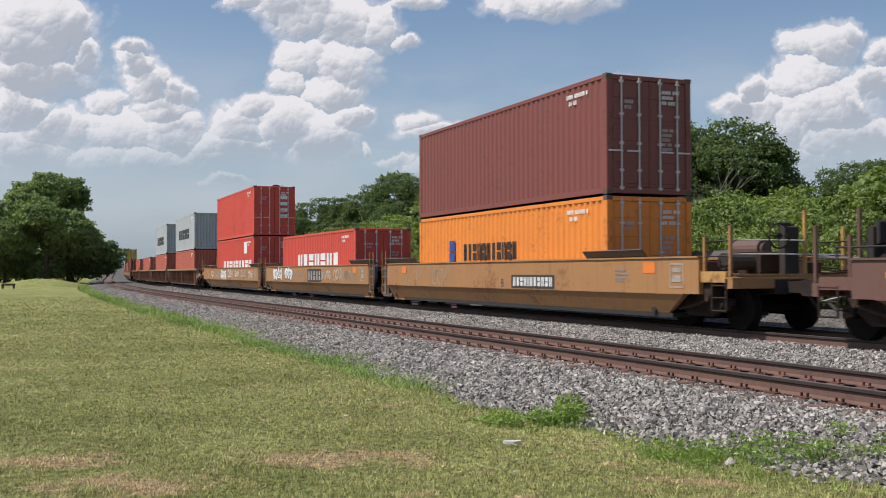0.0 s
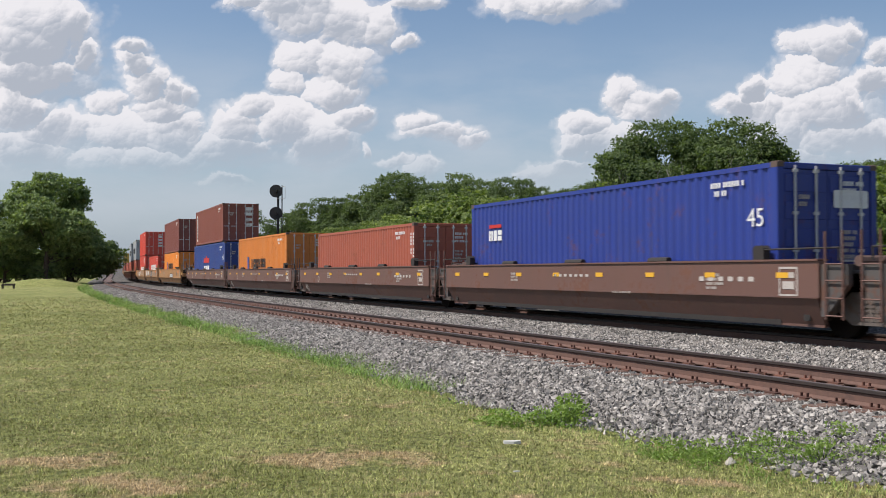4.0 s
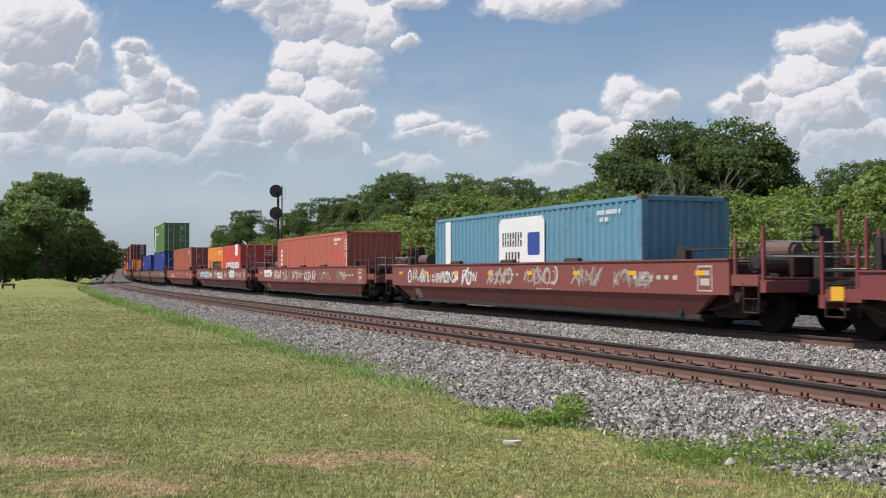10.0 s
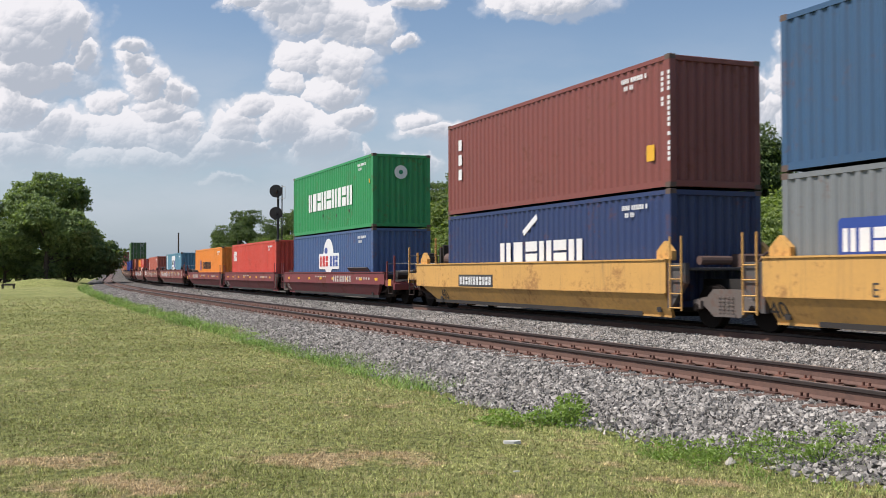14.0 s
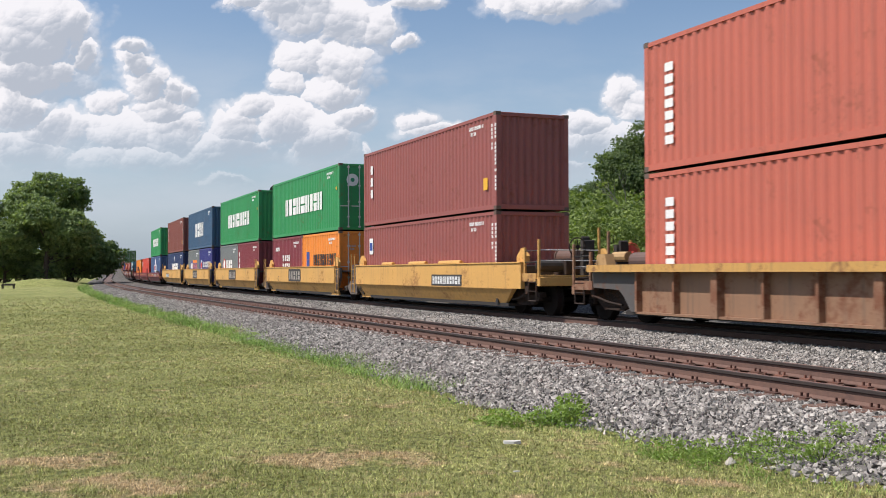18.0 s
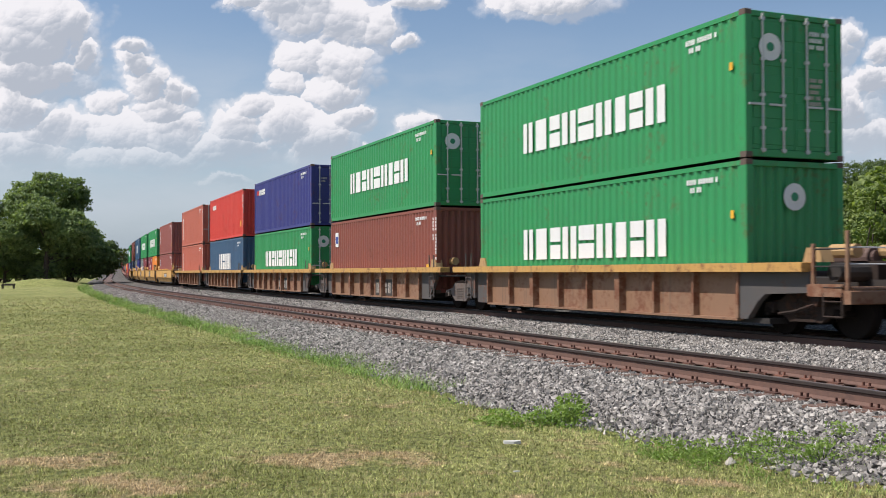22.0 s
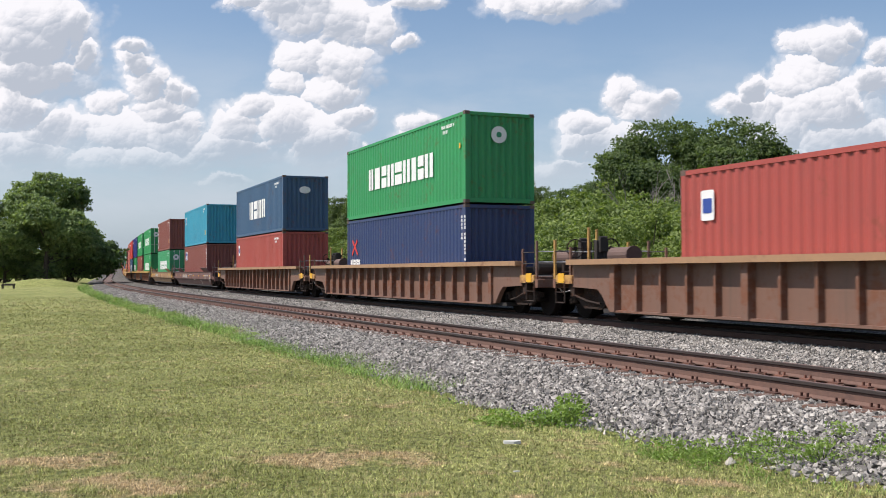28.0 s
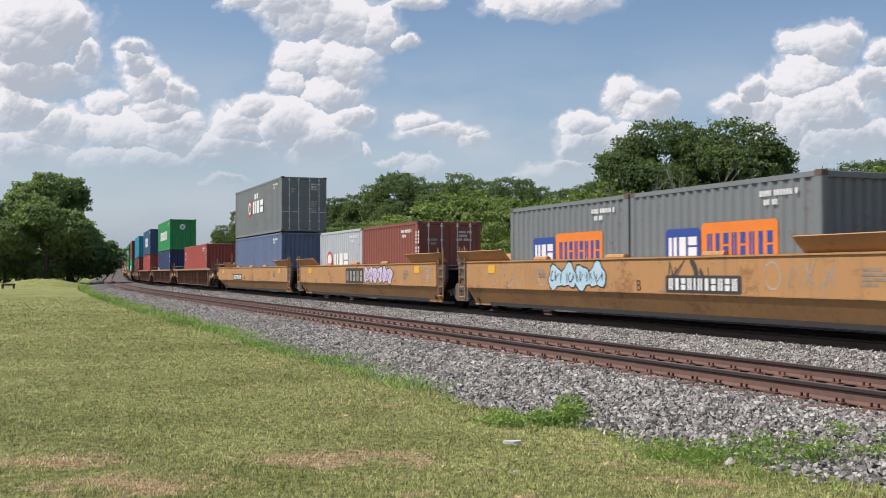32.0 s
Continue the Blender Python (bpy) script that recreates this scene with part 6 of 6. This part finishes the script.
# crowns: sideways tangent and upward tangent of the top (thousandths), depth, kind
LEFT_TREES = ((-383, 91, 150, 3), (-404, 82, 158, 3), (-361, 86, 156, 3), (-440, 66, 145, 3), (-424, 52, 150, 1), (-412, 48, 175, 3), (-343, 30, 300, 4), (-333, 27, 330, 4), (-334, 20, 420, 4), (-325, 12, 440, 4), (-353, 18, 230, 4))
RIGHT_TREES = ((168, 108, 92, 2), (182, 128, 90, 1), (200, 142, 88, 0), (224, 143, 90, 1), (248, 136, 86, 2), (276, 145, 84, 0), (302, 140, 82, 1), (318, 112, 84, 2), (376, 96, 74, 0), (400, 103, 72, 1), (424, 105, 70, 2), (452, 104, 68, 0), (345, 78, 90, 1))
WOOD = ((-214, 40), (-198, 54), (-184, 55), (-168, 46), (-150, 52), (-134, 62), (-118, 67), (-100, 67), (-84, 70), (-68, 80), (-54, 89), (-42, 92), (-28, 88), (-12, 82), (2, 82), (16, 91), (28, 86), (44, 84), (62, 87), (78, 85), (92, 78), (108, 74), (122, 76), (138, 80), (150, 84))


def build_plants():
    kinds = [tree(13.0, 6.6, 21, 34000, 0.115, 0.30, label="broad leafy tree with a dark green crown"),
             tree(12.0, 6.0, 22, 33000, 0.115, 0.28, label="rounded leafy tree with a dark green crown"),
             tree(12.5, 5.2, 23, 31000, 0.115, 0.26, label="tall leafy tree with an uneven crown")]
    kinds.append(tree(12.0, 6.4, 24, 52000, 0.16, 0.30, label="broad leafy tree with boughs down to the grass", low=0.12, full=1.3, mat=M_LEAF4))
    kinds.append(tree(12.0, 6.0, 25, 30000, 0.17, 0.30, label="tree far off along the line, its green paled for haze", low=0.12, full=1.25, mat=M_LEAF5))
    real = [max(v.co.z for o in k.children for v in o.data.vertices) for k in kinds]
    used = [True] * 5
    wood = tuple((u, v, 205 - 3.2 * i, (i * 2) % 3) for i, (u, v) in enumerate(WOOD))
    n = 0
    for group, word in ((LEFT_TREES, "large shady tree at the edge of the lawn"), (RIGHT_TREES, "large leafy tree rising behind the bushes"), (wood, "leafy tree of the wood beyond the railway")):
        for u, v, depth, kind in group:
            x, y = u / 1000 * depth, depth
            n += 1
            h = 1.3 + v / 1000 * depth - ground_at(x, y)
            tagged(plant(kinds[kind], x, y, 2.4 * n, h / real[kind], used[kind], word), group="trees")
            used[kind] = False
    shrubs = [bush(4.2, 3.2, 31, 8200, 0.080), bush(3.6, 3.4, 32, 8200, 0.080), bush(4.8, 2.8, 33, 8200, 0.080)]
    first = [True, True, True]
    rnd = random.Random(8)
    for i in range(64):
        s = -42 + 2.6 * i + rnd.uniform(-1, 1)
        row = i % 3
        p, _ = along(s, 10.5 + 4.0 * row + 0.04 * max(0, s) + rnd.uniform(-1.0, 1.5))
        kind = rnd.randrange(3)
        k = rnd.uniform(0.85, 1.15) + 0.28 * row + 0.003 * max(0, s)
        tagged(plant(shrubs[kind], p.x, p.y, rnd.uniform(0, 6), k, first[kind]), group="bushes along the railway")
        first[kind] = False
    # taller growth at the foot of the trees
    for i in range(27):
        u = 0.02 + 0.0168 * i
        depth = 79 - 26 * u + rnd.uniform(-3, 3)
        x, y = u * depth, depth
        kind = rnd.randrange(3)
        high = 1.3 + (0.071 + rnd.uniform(-0.010, 0.012)) * depth - ground_at(x, y)
        tagged(plant(shrubs[kind], x, y, rnd.uniform(0, 6), high / (4.6, 4.0, 5.2)[kind], False), group="bushes along the railway")
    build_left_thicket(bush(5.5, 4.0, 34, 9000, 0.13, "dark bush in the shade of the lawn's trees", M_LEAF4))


def dead_tree(height, seed):
    """A bare, bleached tree: a forked stem that splits into thinner and thinner boughs."""
    rnd = random.Random(seed)
    ob = new("dead_tree")
    s = Shape()

    def bough(p, way, length, r, level):
        q = p + way * length
        s.tube(p, q, r, 5, r * 0.6)
        if level:
            for k in range(3 if level > 1 else 2):
                turn = Vector((rnd.uniform(-1, 1), rnd.uniform(-1, 1), rnd.uniform(-0.1, 0.9)))
                bough(p + way * length * rnd.uniform(0.55, 1.0), (way + turn * 0.65).normalized(), length * rnd.uniform(0.5, 0.75), r * 0.55, level - 1)

    bough(Vector((0, 0, -0.2)), Vector((rnd.uniform(-0.1, 0.1), 0, 1)).normalized(), height * 0.52, 0.10, 4)
    part("trunk", s.mesh("trunk", material("bleached_wood", (0.27, 0.245, 0.21), (0.16, 0.14, 0.12), rough=0.9, grain=10)), ob)
    return tagged(ob, "bare grey dead tree among the leafy ones", "tree", "trees")


def build_dead_trees():
    for i, (u, v, depth) in enumerate(((190, 100, 74), (216, 110, 76), (246, 104, 75))):
        x, y = u / 1000 * depth, depth
        g = ground_at(x, y)
        ob = dead_tree((1.3 + v / 1000 * depth - g) * 0.86, 40 + i)
        ob.matrix_basis = Matrix.Translation((x, y, g)) @ Matrix.Rotation(1.3 * i, 4, "Z")


# ---------------------------------------------------------------- small things along the line
M_SIGNAL = material("signal_black", (0.015, 0.015, 0.016), (0.03, 0.03, 0.03), rough=0.6)


def build_left_thicket(shrub):
    """Low growth in the shade behind the lawn's trees."""
    rnd = random.Random(12)
    for i in range(11):
        u, depth = -0.46 + 0.0105 * i + rnd.uniform(-0.003, 0.003), rnd.uniform(172, 205) + (60 if i > 12 else 0)
        x, y = u * depth, depth
        tagged(plant(shrub, x, y, rnd.uniform(0, 6), rnd.uniform(0.9, 1.5), i == 0, "dark bush in the shade of the lawn's trees"), group="bushes behind the lawn")


def build_signal():
    p, h = along(20.2, 3.2)
    ob = tagged(new("railway_signal"), "black railway signal mast with two round target heads", "signal")
    ob.matrix_basis = Matrix.Translation((p.x, p.y, ground_at(p.x, p.y))) @ Matrix.Rotation(radians(0), 4, "Z")
    g = ground_at(p.x, p.y)
    top = 7.0 - g
    part("mast", Shape().tube((0, 0, -0.2), (0, 0, top - 0.3), 0.10, 10, 0.08).mesh("mast", M_SIGNAL), ob)
    part("base", Shape().box(-0.4, 0.4, -0.4, 0.4, -0.1, 0.5, 0.03).mesh("base", M_SIGNAL), ob)
    for z in (top - 0.42, top - 2.0):
        s = Shape().tube((-0.12, -0.22, z), (-0.12, -0.17, z), 0.46, 24).box(-0.24, 0.0, -0.17, 0.1, z - 0.16, z + 0.16, 0.02)
        s.tube((-0.12, -0.40, z), (-0.12, -0.22, z), 0.12, 12)
        part("target_head", s.mesh("target_head", M_SIGNAL), ob)
    s = Shape()
    for z in [0.4 + 0.35 * k for k in range(18)]:
        s.tube((0.28, -0.14, z), (0.28, 0.14, z), 0.012, 5)
    s.tube((0.28, -0.15, 0.2), (0.28, -0.15, top), 0.018, 6).tube((0.28, 0.15, 0.2), (0.28, 0.15, top), 0.018, 6)
    part("ladder", s.mesh("ladder", M_SIGNAL), ob)
    s = Shape().pipe([(0.0, -0.3, top - 0.95), (0.55, -0.3, top - 0.95), (0.55, -0.3, top - 0.1), (0.3, -0.3, top - 0.1)], 0.014)
    part("cage", s.mesh("cage", M_GALV), ob)


def build_far_things():
    """A bare pole behind the train, a pale path, a grassy mound and a bench at the lawn's far end."""
    x, y = -0.256 * 150, 150.0
    g = ground_at(x, y)
    ob = tagged(new("pole"), "thin dark utility pole beyond the railway", "pole")
    ob.matrix_basis = Matrix.Translation((x, y, g))
    part("shaft", Shape().tube((0, 0, -0.3), (0, 0, 5.9 - g), 0.14, 8, 0.10).mesh("shaft", M_BARK), ob)
    part("cap", Shape().tube((0, 0, 5.9 - g), (0, 0, 6.0 - g), 0.12, 8).mesh("cap", M_SIGNAL), ob)
    v, f = [], []
    for i in range(9):
        x = -70 + 3.0 * i
        y = 139 + 0.25 * i
        for k in (-1.6 + 0.17 * i, 1.6 - 0.17 * i):
            v.append((x, y + k * 2.2, ground_at(x, y + k * 2.2) + 0.06))
    f = [(2 * i, 2 * i + 2, 2 * i + 3, 2 * i + 1) for i in range(8)]
    tagged(new("path", mesh_of("path", v, f, material("pale_gravel_path", (0.48, 0.43, 0.36), rough=0.95, grain=6))), "pale gravel path at the end of the lawn", "path", kind="structure")
    v, f = [], []
    for i in range(13):
        for j in range(9):
            a, b = i / 6 - 1, j / 4 - 1
            x, y = -50.5 + 6.0 * a, 130 + 4 * b
            v.append((x, y, ground_at(x, y) - 0.05 + 1.0 * max(0.0, 1 - a * a) * max(0.0, 1 - b * b)))
    f = [(i * 9 + j, i * 9 + j + 1, i * 9 + j + 10, i * 9 + j + 9) for i in range(12) for j in range(8)]
    tagged(new("mound", mesh_of("mound", v, f, M_LAWN, True)), "low grassy mound at the end of the lawn", "mound", kind="structure")
    x, y = -0.4205 * 112, 112.0
    g = ground_at(x, y)
    ob = tagged(new("bench"), "small dark bench on the far lawn", "bench")
    ob.matrix_basis = Matrix.Translation((x, y, g))
    wood = material("dark_bench_wood", (0.05, 0.04, 0.032), rough=0.8)
    part("seat", Shape().box(-0.7, 0.7, -0.2, 0.2, 0.30, 0.36, 0.01).mesh("seat", wood), ob)
    part("backrest", Shape().box(-0.7, 0.7, 0.18, 0.22, 0.40, 0.55, 0.01).mesh("backrest", wood), ob)
    for dx in (-0.6, 0.6):
        part("leg", Shape().box(dx - 0.04, dx + 0.04, -0.18, 0.2, -0.05, 0.54).mesh("leg", wood), ob)


build_ground()
build_far_things()
build_signal()
build_plants()
build_dead_trees()
build_train()
TRACK_NEAR = build_track(NEAR, SINK, -46.0, "rusty nearer railway track on wooden ties", 170)
TRACK_FAR = build_track(0.0, 0.0, -46.0, "farther railway track on wooden ties, under the train", 90)
build_stones()
build_grass()
build_weeds()
motions()
